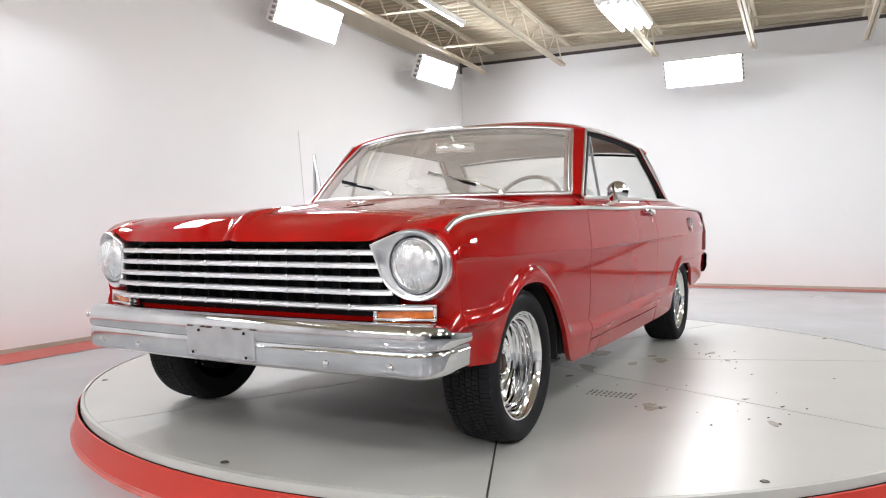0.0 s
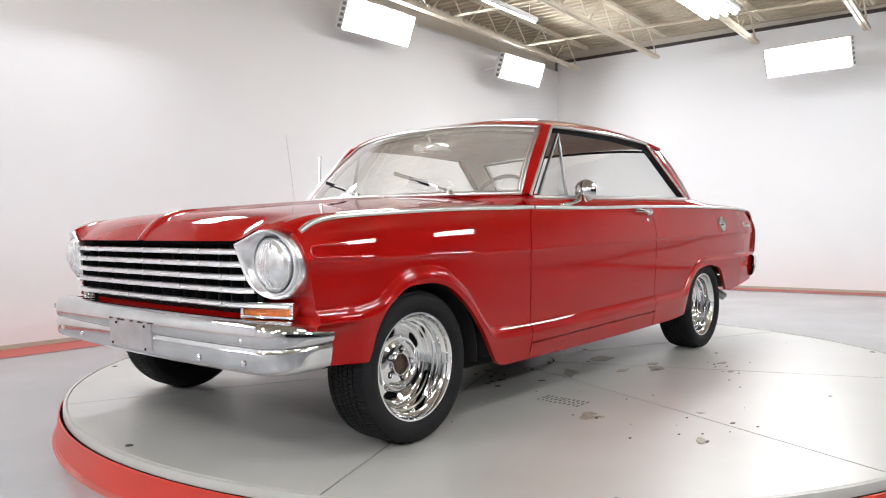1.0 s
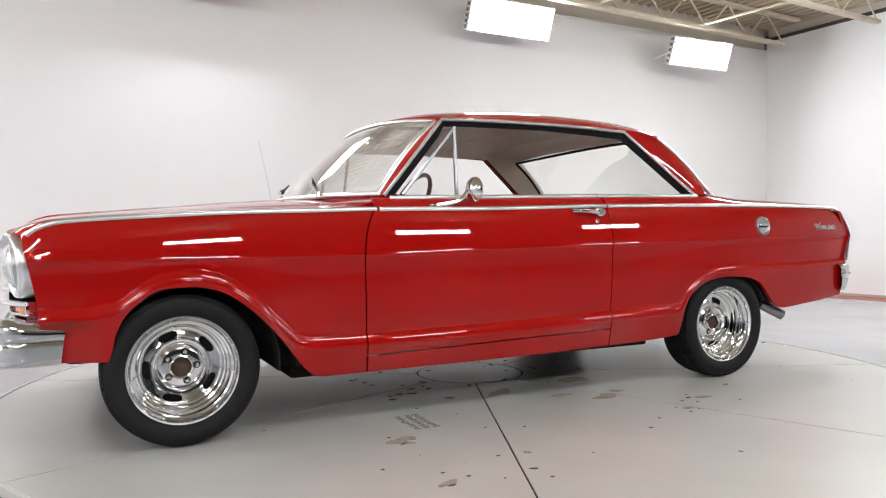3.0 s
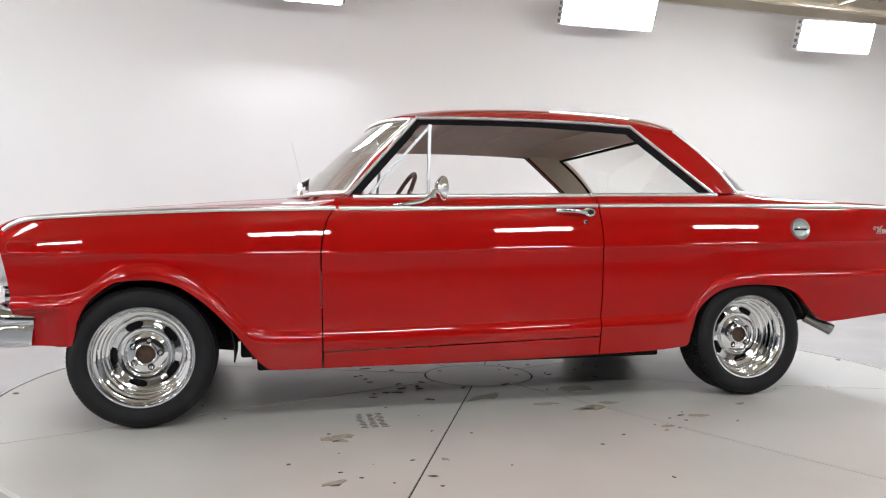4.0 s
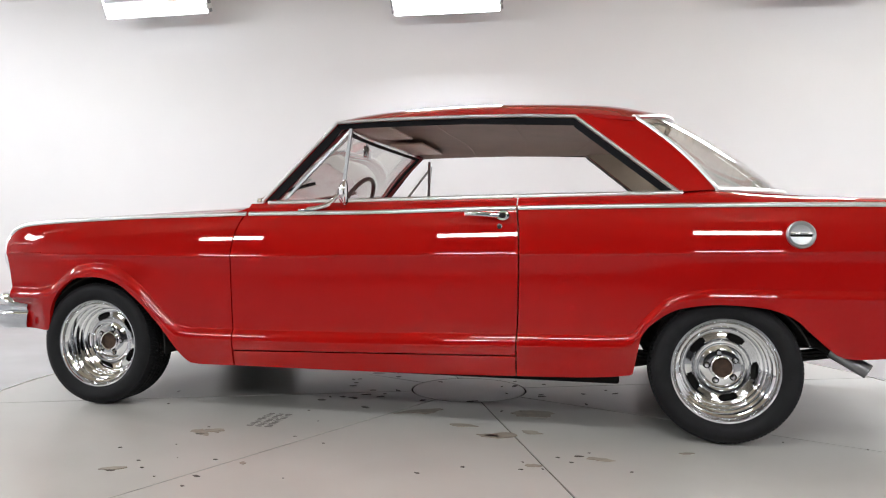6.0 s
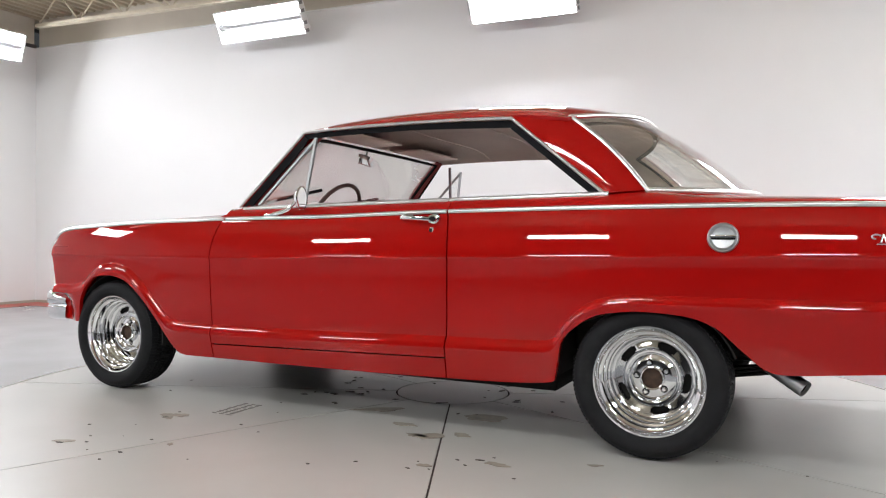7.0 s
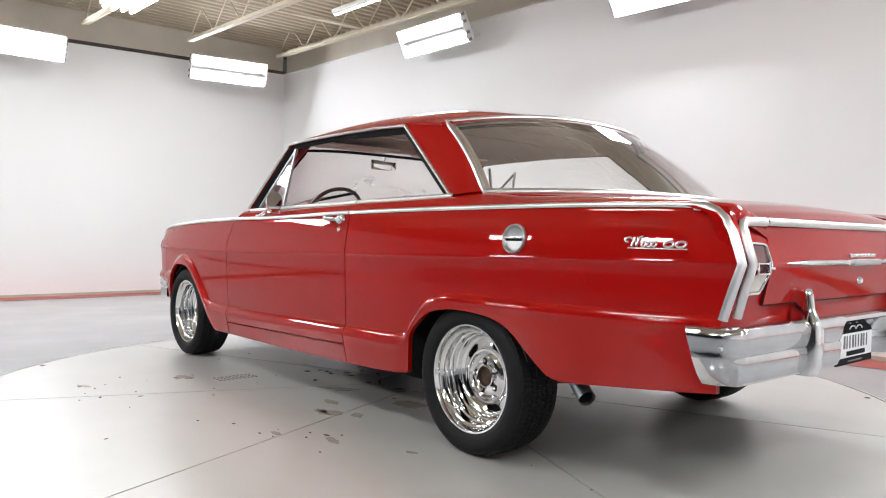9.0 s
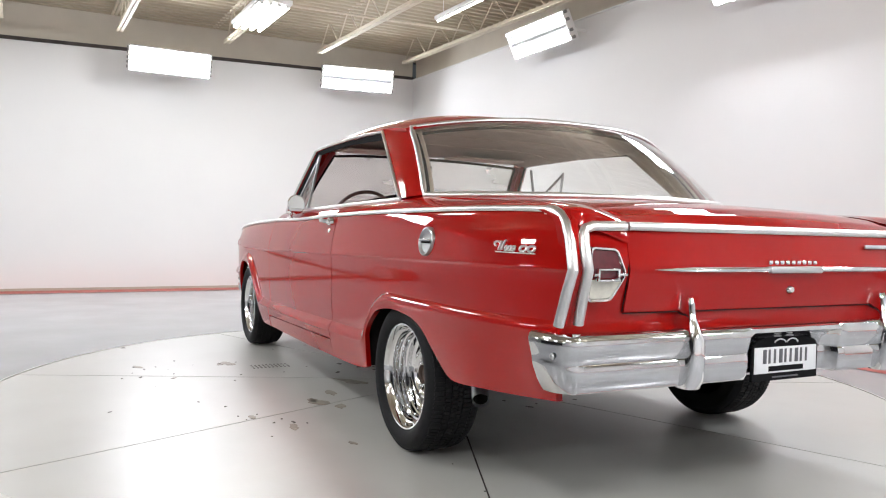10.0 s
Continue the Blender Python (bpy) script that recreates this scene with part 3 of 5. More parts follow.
def side_rows(x, bottom=None):
    zt, zc, zr = TRIMZ(x), CREASE(x), RIDGE(x)
    zb = LOWER(x) if bottom is None else bottom(x)
    zr = max(zr, zb + 0.02)
    rows = [zc + (zt - zc) * s for s in (1, 0.86, 0.72, 0.58, 0.44, 0.3, 0.16, 0.07, 0.04, 0.02, 0)]
    top = min(zr + 0.042 - 0.017 * smooth01((x - 1.0) / 0.15), zc - 0.012)
    rows += [zc - 0.003, zc - 0.006] + [zc - 0.012 + (top - zc + 0.012) * s for s in (0.0, 0.25, 0.5, 0.75, 0.96, 1.0)]
    rows += [zr + (top - zr) * s for s in (0.85, 0.7, 0.55, 0.4, 0.28, 0.18, 0.09, 0.0)]
    rows += [zr - 0.012 * s for s in (0.34, 1.0)] if zr - 0.012 > zb else [zr - (zr - zb) * s for s in (0.2, 0.4)]
    low = rows[-1]
    rows += [low + (zb - low) * s for s in (0.25, 0.5, 0.75, 1.0)]
    return rows


def panel_side(bm, xs, s, edge0=None, edge1=None, bottom=None):
    """A stretch of the body's side between two cut lines."""
    a, b = xs[0], xs[-1]
    grid = []
    for x in xs:
        u = (x - a) / (b - a)
        col = []
        for z in side_rows(x, bottom):
            xa = edge0(z) if edge0 else a
            xb = edge1(z) if edge1 else b
            w0, w1 = max(0.0, 1 - (x - a) / 0.30), max(0.0, 1 - (b - x) / 0.30)
            xx = x + (xa - a) * w0 + (xb - b) * w1
            col.append(bm.verts.new((xx, s * flank(xx, z), z)))
        grid.append(col)
    for p, q in zip(grid, grid[1:]):
        for i in range(len(p) - 1):
            bm.faces.new((p[i], p[i + 1], q[i + 1], q[i]))
    return grid


def hood_top(x, y):
    z = HOODZ(x) + CROWN(x) * (1 - min(abs(y) / 0.875, 1) ** 2.4)
    return z


HOOD_Y = 0.70


def nose_drop(x0, y):
    """How far the rolled nose falls below the hood's line."""
    return hood_top(x0, y) - 0.770 - 0.042 * smooth01((abs(y) - 0.585) / 0.13)


xs_front = lin(-1.91, -1.72, 12) + lin(-1.70, -1.57, 10) + lin(-1.54, -0.91, 24) + lin(-0.89, -0.67, 6)

for s in (-1, 1):
    # front fender with its crown
    bm = bmesh.new()
    grid = panel_side(bm, xs_front, s, lambda z: NOSE(z), lambda z: GAP_F(z) - 0.003)
    xs_top = [c[0].co.copy() for c in grid]
    rows = []
    for k, c in enumerate(xs_top):
        row = [grid[k][0]]
        for v in (0.12, 0.3, 0.5, 0.75, 1.0):
            y = abs(c.y) + (HOOD_Y + 0.002 - abs(c.y)) * v
            rise = hood_top(c.x, y) - c.z
            lift = 0.010 * math.sin(math.pi * min(v * 1.6, 1))
            roll = nose_drop(-1.97, HOOD_Y) * max(0.0, 1 - (c.x + 1.92) / 0.14) ** 2.2 * v if c.x < -1.78 else 0.0
            ahead = 0.052 * v**0.7 * max(0.0, 1 - (c.x + 1.92) / 0.2) ** 1.5 if c.x < -1.72 else 0.0
            row.append(bm.verts.new((c.x - ahead, s * y, c.z + rise * v + lift - roll)))
        rows.append(row)
    for p, q in zip(rows, rows[1:]):
        for i in range(len(p) - 1):
            bm.faces.new((p[i], q[i], q[i + 1], p[i + 1]))
    flange(bm, lambda co: (0, -0.02 if co.y > 0 else 0.02, -0.012 if co.z > 0.8 else 0.0))
    fender = part("front_fender", bm, RED, car, angle=42)
    # pressed bead that turns back over the side crease behind the headlamp
    bm = bmesh.new()
    loop = [(x, CREASE(x) + 0.004) for x in lin(-1.690, -1.862, 8)]
    loop += [(-1.866 - 0.021 * math.sin(a), CREASE(-1.866) + 0.0255 - 0.0215 * math.cos(a)) for a in lin(0.3, 2.84, 8)]
    loop += [(x, CREASE(x) + 0.047) for x in lin(-1.862, -1.745, 6)]
    pts = [(x, s * (flank(x, z) - 0.0008), z) for x, z in loop]
    sweep(bm, pts, half_round(0.009, 0.0034), [(0, s, 0.1)] * len(pts))
    part("pressed_bead", bm, RED, fender)

    # door
    bm = bmesh.new()
    door_low = lambda x: 0.294 + 0.029 * (x + 0.679) / 1.26
    grid = panel_side(bm, lin(-0.67, 0.585, 34), s, lambda z: GAP_F(z) + 0.003, lambda z: GAP_R(z) - 0.003, door_low)
    belt = pchip((-0.7, 0.946), (-0.15, 0.957), (0.563, 0.972), (1.25, 0.984))
    tops = []
    for c in grid:
        p = c[0].co
        row = [c[0]]
        for v in (0.3, 0.65, 1.0):
            y = abs(p.y) + (0.825 - abs(p.y)) * v
            row.append(bm.verts.new((p.x, s * (y + 0.006 * math.sin(math.pi * v)), p.z + (belt(p.x) - p.z) * v)))
        tops.append(row)
    for p, q in zip(tops, tops[1:]):
        for i in range(3):
            bm.faces.new((p[i], q[i], q[i + 1], p[i + 1]))
    flange(bm, lambda co: (0, -0.02 if co.y > 0 else 0.02, 0.0))
    door = part("door", bm, RED, car, angle=42)

    # rocker panel under the door
    bm = bmesh.new()
    sheet(bm, lambda x, v: (x, s * (flank(x, (door_low(x) - 0.006) * (1 - v) + LOWER(x) * v) - 0.002 * v), (door_low(x) - 0.006) * (1 - v) + LOWER(x) * v), lin(-0.675, 0.584, 20), lin(0, 1, 4))
    flange(bm, lambda co: (0, -0.03 if co.y > 0 else 0.03, 0.0))
    part("rocker_panel", bm, RED, car)

    # rear quarter with its top face
    bm = bmesh.new()
    xs_rear = lin(0.592, 1.01, 12) + lin(1.035, 1.13, 7) + lin(1.16, 1.68, 20) + lin(1.70, 1.87, 6) + lin(1.92, 2.41, 14)
    grid = panel_side(bm, xs_rear, s, lambda z: GAP_R(z) + 0.003, lambda z: TAIL(z))
    inner_y = pchip((0.58, 0.825), (1.19, 0.82), (1.37, 0.79), (1.56, 0.71), (1.74, 0.66), (2.48, 0.66))
    inner_z = pchip((0.58, 0.972), (1.2, 0.984), (1.37, 0.994), (1.56, 0.982), (1.74, 0.974), (2, 0.962), (2.19, 0.949), (2.31, 0.926), (2.39, 0.897), (2.48, 0.87))
    tops = []
    for c in grid:
        p = c[0].co
        row = [c[0]]
        for v in (0.08, 0.2, 0.4, 0.6, 0.8, 1.0):
            y = abs(p.y) + (inner_y(p.x) - abs(p.y)) * v
            bulge = (0.012 + 0.004 * smooth01((p.x - 1.3) / 0.3)) * math.sin(math.pi * v**0.7)
            row.append(bm.verts.new((p.x, s * y, p.z + (inner_z(p.x) - p.z) * v + bulge)))
        tops.append(row)
    # the top rolls over into the tail
    for dx, dz in ((0.012, -0.007), (0.020, -0.020), (0.026, -0.040), (0.030, -0.06)):
        tops.append([bm.verts.new(v.co + Vector((dx, 0, dz)) * min(1.0, 0.25 + i / 2)) for i, v in enumerate(tops[len(grid) - 1])])
    for p, q in zip(tops, tops[1:]):
        for i in range(6):
            bm.faces.new((p[i], q[i], q[i + 1], p[i + 1]))
    flange(bm, lambda co: (0, -0.02 if co.y > 0 else 0.02, 0.0))
    quarter = part("rear_quarter", bm, RED, car, angle=42)

    # bright strip along the whole flank, in three lengths, and the belt strip under the glass
    def run(xa, xb, n, lift=0.0):
        pts = [(x, s * (HALF(x) - TRIM_IN + 0.002), TRIMZ(x) - 0.003) for x in lin(xa, xb, n)]
        return pts

    for nm, xa, xb, par in (("side_moulding", -1.905, -0.625, fender), ("side_moulding", -0.612, 0.578, door), ("side_moulding", 0.588, 2.305, quarter)):
        bm = bmesh.new()
        pts = run(xa, xb, 48)
        sweep(bm, pts, half_round(0.020, 0.009), [(0, s * 0.8, 0.6)] * len(pts))
        part(nm, bm, BRIGHT, par, "thin bright chrome moulding")
    for par, xa, xb in ((door, -0.545, 0.560), (quarter, 0.566, 1.235)):
        bm = bmesh.new()
        pts = [(x, s * 0.827, belt(x) + 0.002) for x in lin(xa, xb, 12)]
        sweep(bm, pts, half_round(0.020, 0.008), (0, s * 0.75, 0.66))
        part("belt_moulding", bm, BRIGHT, par, "bright chrome window sill moulding")

    # door handle and lock
    bm = bmesh.new()
    yh = 0.893
    sweep(bm, bezier((0.370, s * yh, 0.899), (0.52, s * (yh + 0.012), 0.890), 6, (0.43, s * (yh + 0.026), 0.897)), circle(0.010, 8, 0.007), (0, s, 0))
    part("door_handle", bm, CHROME, door, "chrome pull handle")
    bm = bmesh.new()
    lathe(bm, [(0.0, 0.022), (0.012, 0.022), (0.014, 0.016), (0.021, 0.014), (0.024, 0.0)], 20)
    bmesh.ops.transform(bm, matrix=Matrix.Translation((0.528, s * yh, 0.891)) @ Matrix.Diagonal((1.3, s, 0.9, 1)), verts=bm.verts)
    part("push_button", bm, CHROME, door, "chrome push button")
    bm = bmesh.new()
    lathe(bm, [(0.0, 0.006), (0.008, 0.006), (0.013, 0.0)], 16)
    bmesh.ops.transform(bm, matrix=Matrix.Translation((0.514, s * 0.897, 0.845)) @ Matrix.Diagonal((1, s, 1, 1)), verts=bm.verts)
    part("lock", bm, CHROME, door, "chrome key lock")

    # paired chrome strips down the tail end
    for nm, dx, y0, y1, zt in (("tail_moulding", -0.004, 0.772, 0.765, 0.915), ("tail_moulding", 0.012, 0.735, 0.728, 0.862)):
        bm = bmesh.new()
        if dx < 0:
            pts = [(2.30, s * (HALF(2.30) - TRIM_IN + 0.003), TRIMZ(2.30) - 0.004), (2.33, s * 0.842, 0.923), (2.362, s * 0.843, 0.911), (2.392, s * 0.845, 0.888), (2.414, s * 0.849, 0.855), (2.434, s * 0.856, 0.81), (2.451, s * 0.862, 0.765), (2.430, s * 0.866, 0.70), (2.404, s * 0.870, 0.612)]
        else:
            pts = [(2.412, s * 0.66, 0.884), (2.414, s * 0.775, 0.882), (2.420, s * 0.805, 0.874), (2.428, s * 0.813, 0.858), (2.438, s * 0.818, 0.83), (2.460, s * 0.820, 0.765), (2.438, s * 0.817, 0.70), (2.414, s * 0.813, 0.616)]
        sweep(bm, pts, half_round(0.030, 0.011), [(0.6, s * 0.7, 0.3)] * 2 + [(1, s * 0.45, 0.1)] * (len(pts) - 2))
        part(nm, bm, BRIGHT, quarter, "broad chrome tail moulding")

# fuel filler cap on the driver's side
bm = bmesh.new()
lathe(bm, [(0.0, 0.006), (0.020, 0.006), (0.038, 0.008), (0.043, 0.013), (0.047, 0.016), (0.051, 0.014), (0.053, 0.006), (0.053, -0.012)], 40)
fx = Matrix.Translation((1.652, -0.898, 0.819)) @ Euler((radians(-8), 0, radians(2))).to_matrix().to_4x4() @ Matrix.Diagonal((1, -1, 1, 1))
bmesh.ops.transform(bm, matrix=fx, verts=bm.verts)
cap = part("fuel_cap", bm, CAPMETAL, quarter, "round dull chrome fuel filler cap")
cap.parent = [o for o in car.children if o.name.startswith("rear_quarter")][0]
bm = bmesh.new()
box(bm, (-0.041, 0.004, 0.000), (0.041, 0.021, 0.007), 0.002, fx)
part("cap_grip", bm, CHROME, cap, "chrome grip bar")
# the shaded slot under the grip is a dark strip on the face
bm = bmesh.new()
box(bm, (-0.041, 0.004, -0.007), (0.041, 0.0095, -0.001), 0.001, fx)
part("grip_shade_strip", bm, DARK, cap, "dark strip standing for the shaded recess below the grip bar")

# hood with a fanned centre crest and a rolled nose
bm = bmesh.new()


def hood_point(u, v):
    y = HOOD_Y * v
    x0 = -2.022 + 0.052 * abs(v) ** 3
    x = x0 + (-0.735 - x0) * u
    z = hood_top(x, y)
    near = min((x - x0) / 0.16, 1.0)
    z -= nose_drop(x0, y) * (1 - near) ** 2.2
    fan = 0.022 + 0.16 * u
    z += 0.013 * smooth01((fan + 0.012 - abs(y)) / 0.024) * (0.35 + 0.65 * min(near * 2, 1)) * (1 - 0.5 * u)
    return (x, y, z)


us = [0, 0.008, 0.018, 0.03, 0.045, 0.065, 0.09, 0.12] + lin(0.16, 1, 26)
vs = sorted(set([round(v, 4) for v in lin(-1, 1, 40) + [-0.01, 0.01, 0.03, -0.03, 0.045, -0.045, 0.06, -0.06]]))
sheet(bm, hood_point, us, vs)
flange(bm, lambda co: (0.02, 0, 0.0) if co.x < -1.94 else (0, 0, -0.018))
hood = part("hood", bm, RED, car, angle=25)

# cowl panel between hood and windscreen


def screen_base(y):
    return -0.80 + 0.225 * (abs(y) / 0.775) ** 2.3


bm = bmesh.new()
sheet(bm, lambda u, v: (-0.728 + (max(screen_base(v * 0.83) + 0.03, -0.70) + 0.728) * u, v * 0.83, (hood_top(-0.728, v * 0.83) - 0.006) * (1 - u) + 0.966 * u), lin(0, 1, 6), lin(-1, 1, 30))
flange(bm, lambda co: (0, 0, -0.03))
part("cowl_panel", bm, RED, car)

# windscreen, its chrome surround, the roof and the rear window


def screen_point(u, v, grow=0.0):
    yb, yt = 0.775, 0.668
    y = v * (yb + (yt - yb) * u)
    xb, xt = screen_base(v * yb), -0.368 + 0.120 * abs(v) ** 2.2
    zb, zt = 0.968 + 0.002 * abs(v), 1.352 - 0.034 * abs(v) ** 2.5
    x = xb + (xt - xb) * u - 0.012 * math.sin(math.pi * u)
    return Vector((x, y, zb + (zt - zb) * u + 0.010 * math.sin(math.pi * u)))


def rear_point(u, v):
    yb, yt = 0.786, 0.708
    y = v * (yb + (yt - yb) * u)
    xb, xt = 1.735 - 0.365 * abs(v) ** 3.4, 1.248 - 0.199 * abs(v) ** 2.6
    zb, zt = 1.008 - 0.009 * abs(v), 1.362 - 0.054 * abs(v) ** 2.4
    return Vector((xb + (xt - xb) * u + 0.014 * math.sin(math.pi * u), y, zb + (zt - zb) * u + 0.012 * math.sin(math.pi * u)))


for nm, fn, lab in (("windscreen", screen_point, "curved clear windscreen glass"), ("rear_window", rear_point, "curved clear rear window glass")):
    bm = bmesh.new()
    sheet(bm, fn, lin(0, 1, 12), lin(-1, 1, 28))
    pane = part(nm, bm, SCREEN if fn is screen_point else REARGLASS, car, lab)
    pane.visible_shadow = False
    loop = [fn(0, v) for v in lin(-1, 1, 28)] + [fn(u, 1) for u in lin(0.08, 0.92, 12)] + [fn(1, v) for v in lin(1, -1, 28)] + [fn(u, -1) for u in lin(0.92, 0.08, 12)]
    mid = fn(0.5, 0) + Vector((0.6 if fn is screen_point else -0.6, 0, -0.5))
    normals = [((p - mid) * Vector((1, 0.35, 1))).normalized() for p in loop]
    bm = bmesh.new()
    sweep(bm, [p + 0.002 * n for p, n in zip(loop, normals)], half_round(0.024, 0.009), normals, closed=True)
    part("glass_moulding", bm, BRIGHT, pane, "bright chrome glass surround")
    bm = bmesh.new()
    inner = [p + (mid - p) * 0.045 for p in loop]
    sweep(bm, inner, [(-0.009, -0.004), (0.009, -0.004), (0.009, 0.004), (-0.009, 0.004)], normals, closed=True)
    part("rubber_seal", bm, BLACK, pane, "black rubber seal")

RAIL = 0.735


def roof_edge_z(x):
    return pchip((-0.37, 1.3), (-0.25, 1.322), (-0.1, 1.332), (0.344, 1.336), (0.8, 1.328), (1.05, 1.303), (1.22, 1.28))(x)


ROOF_MID = pchip((-0.37, 1.362), (-0.25, 1.386), (0, 1.406), (0.37, 1.416), (0.93, 1.406), (1.12, 1.384), (1.25, 1.362))


def roof_point(u, v):
    y = v * RAIL
    xf = -0.362 + 0.135 * abs(v) ** 2.2
    xr = 1.243 - 0.198 * abs(v) ** 2.6
    x = xf + (xr - xf) * u
    ze = roof_edge_z(x)
    return (x, y, ze + (ROOF_MID(x) - ze) * (1 - abs(v) ** (2.6 + 4.4 * max(math.sin(math.pi * u), 0) ** 0.7)))


bm = bmesh.new()
sheet(bm, roof_point, lin(0, 1, 36), sorted(set(lin(-1, 1, 26) + [-0.975, 0.975, -0.95, 0.95, -0.985, 0.985, -0.995, 0.995, 0.9, -0.9])))
flange(bm, lambda co: (0, -0.004 if co.y > 0 else 0.004, -0.014))
roof = part("roof", bm, RED, car)
bm = bmesh.new()
sheet(bm, lambda u, v: Vector(roof_point(0.015 + 0.97 * u, v * 0.97)) + Vector((0, 0, -0.030 - 0.012 * math.sin(math.pi * u))), lin(0, 1, 24), lin(-1, 1, 20))
bmesh.ops.solidify(bm, geom=list(bm.faces), thickness=0.006)
headliner = part("headliner", bm, CLOTH, roof, "pale beige cloth headliner with stains")
for k in (0.28, 0.52, 0.76):
    bm = bmesh.new()
    pts = [Vector(roof_point(k, v * 0.95)) + Vector((0, 0, -0.045)) for v in lin(-1, 1, 16)]
    sweep(bm, pts, circle(0.0025, 6))
    part("headliner_seam", bm, CLOTH, headliner)
for y in (-0.36, 0.36):
    bm = bmesh.new()
    box(bm, (-0.26, y - 0.25, 1.318), (-0.07, y + 0.25, 1.330), 0.005)
    part("sun_visor", bm, CLOTH, roof, "folded beige sun visor")

# side window frames: A-pillar, rail, C-pillar, vent window
A0, A1 = Vector((-0.570, 0.828, 0.958)), Vector((-0.250, 0.742, 1.314))
TOP = [Vector((x, 0.744 + 0.004 * math.sin(math.pi * (x + 0.25) / 1.05), z)) for x, z in ((-0.25, 1.314), (-0.1, 1.320), (0.1, 1.323), (0.343, 1.324), (0.6, 1.321), (0.807, 1.313))]
C1, C0 = Vector((0.807, 0.744, 1.313)), Vector((1.218, 0.826, 0.988))
for s in (-1, 1):
    m = lambda p: Vector((p[0], s * p[1], p[2]))
    # A-pillar skin between windscreen edge and window frame
    bm = bmesh.new()

    def a_pillar(u, v):
        g = screen_point(u, 1.0) + Vector((0.004, 0.004, 0.0))
        h = A0 + (A1 - A0) * u
        p = g + (h - g) * v
        p.y += 0.010 * math.sin(math.pi * v)
        return m(p)

    sheet(bm, a_pillar, lin(0, 1, 14), lin(0, 1, 5))
    flange(bm, lambda co: (0.02, -s * 0.02, 0))
    apost = part("windscreen_pillar", bm, RED, car)
    bm = bmesh.new()
    sweep(bm, [m(screen_point(u, 1.0) + Vector((0.036, -0.020, -0.006))) for u in lin(0.02, 0.98, 14)], [(-0.022, -0.010), (0.022, -0.010), (0.024, 0.0), (0.016, 0.010), (-0.016, 0.010), (-0.024, 0.0)], (1, -s * 0.6, 0))
    part("inner_trim", bm, REDVINYL, apost, "dark red inner pillar trim")
    # C-pillar skin between window frame and rear glass
    bm = bmesh.new()

    def c_pillar(u, v):
        h = C0 + (C1 - C0) * u
        g = rear_point(u, 1.0) + Vector((-0.006, 0.004, 0.0))
        if u > 0.999:
            h, g = Vector((h.x, RAIL, roof_edge_z(h.x) - 0.004)), Vector((g.x, RAIL - 0.02, roof_edge_z(g.x) - 0.002))
        p = h + (g - h) * v
        p.y += 0.014 * math.sin(math.pi * v) * (1 - u) ** 0.5
        return m(p)

    sheet(bm, c_pillar, lin(0, 1, 16), lin(0, 1, 8))
    flange(bm, lambda co: (0, -s * 0.02, -0.004))
    pillar = part("rear_pillar", bm, RED, car)
    bm = bmesh.new()
    sheet(bm, lambda u, v: m(Vector(((C0 + (C1 - C0) * u) * (1 - v) + (rear_point(u, 1.0)) * v) - Vector((0, 0.045, 0)))), lin(0, 1, 8), lin(0, 1, 4))
    bmesh.ops.solidify(bm, geom=list(bm.faces), thickness=0.004)
    part("inner_trim", bm, BEIGE, pillar, "beige vinyl inner pillar trim")
    # chrome frame line round the opening
    bm = bmesh.new()
    pts = [m(p) for p in [A0 + (A1 - A0) * u for u in lin(0, 0.97, 10)] + TOP[0:] + [C1 + (C0 - C1) * u for u in lin(0.04, 1, 10)]]
    sweep(bm, [p + Vector((0, s * 0.001, 0)) for p in pts], half_round(0.015, 0.009), [(0, s, 0.35)] * len(pts))
    rail = part("drip_moulding", bm, BRIGHT, car, "bright chrome drip rail moulding")
    # black seal inside the frame
    bm = bmesh.new()
    pts = [A0 + (A1 - A0) * u for u in lin(0.0, 0.97, 8)] + TOP + [C1 + (C0 - C1) * u for u in lin(0.04, 1.0, 8)]
    k = len(pts)
    outer, innr = [], []
    for i, p in enumerate(pts):
        t = (pts[min(i + 1, k - 1)] - pts[max(i - 1, 0)]).normalized()
        inward = Vector((t.z, 0, -t.x)).normalized()
        inward.y = -0.25 * 0
        outer.append((m(p + inward * 0.008 + Vector((0, -0.006, 0))), m(p + inward * 0.008 + Vector((0, -0.020, 0)))))
        reach = (0.040 if i < 8 else (0.030 if i < 8 + len(TOP) - 1 else 0.036)) * (1.0 if s < 0 else 0.4)
        innr.append((m(p + inward * reach + Vector((0, -0.012, 0))), m(p + inward * reach + Vector((0, -0.020, 0)))))
    va = [[bm.verts.new(q) for q in (o[0], i2[0], i2[1], o[1])] for o, i2 in zip(outer, innr)]
    for a, b in zip(va, va[1:]):
        for j in range(4):
            bm.faces.new((a[j], a[(j + 1) % 4], b[(j + 1) % 4], b[j]))
    part("window_seal", bm, BLACK, car, "black rubber window seal")
    # vent window: post, frame and glass
    v0, v1, v2 = Vector((-0.205, 0.800, 0.966)), Vector((-0.186, 0.738, 1.286)), Vector((-0.470, 0.808, 0.966))
    if s > 0:
        bm = bmesh.new()
        sweep(bm, [m(v0), m(v1)], [(-0.008, -0.005), (0.008, -0.005), (0.008, 0.005), (-0.008, 0.005)], (0, s, 0))
        part("division_post", bm, GREYTRIM, car, "slim chrome window division post")
        v0, v1, v2 = Vector((-0.275, 1.03, 0.972)), Vector((-0.25, 1.05, 1.287)), Vector((-0.43, 0.84, 0.966))
    bm = bmesh.new()
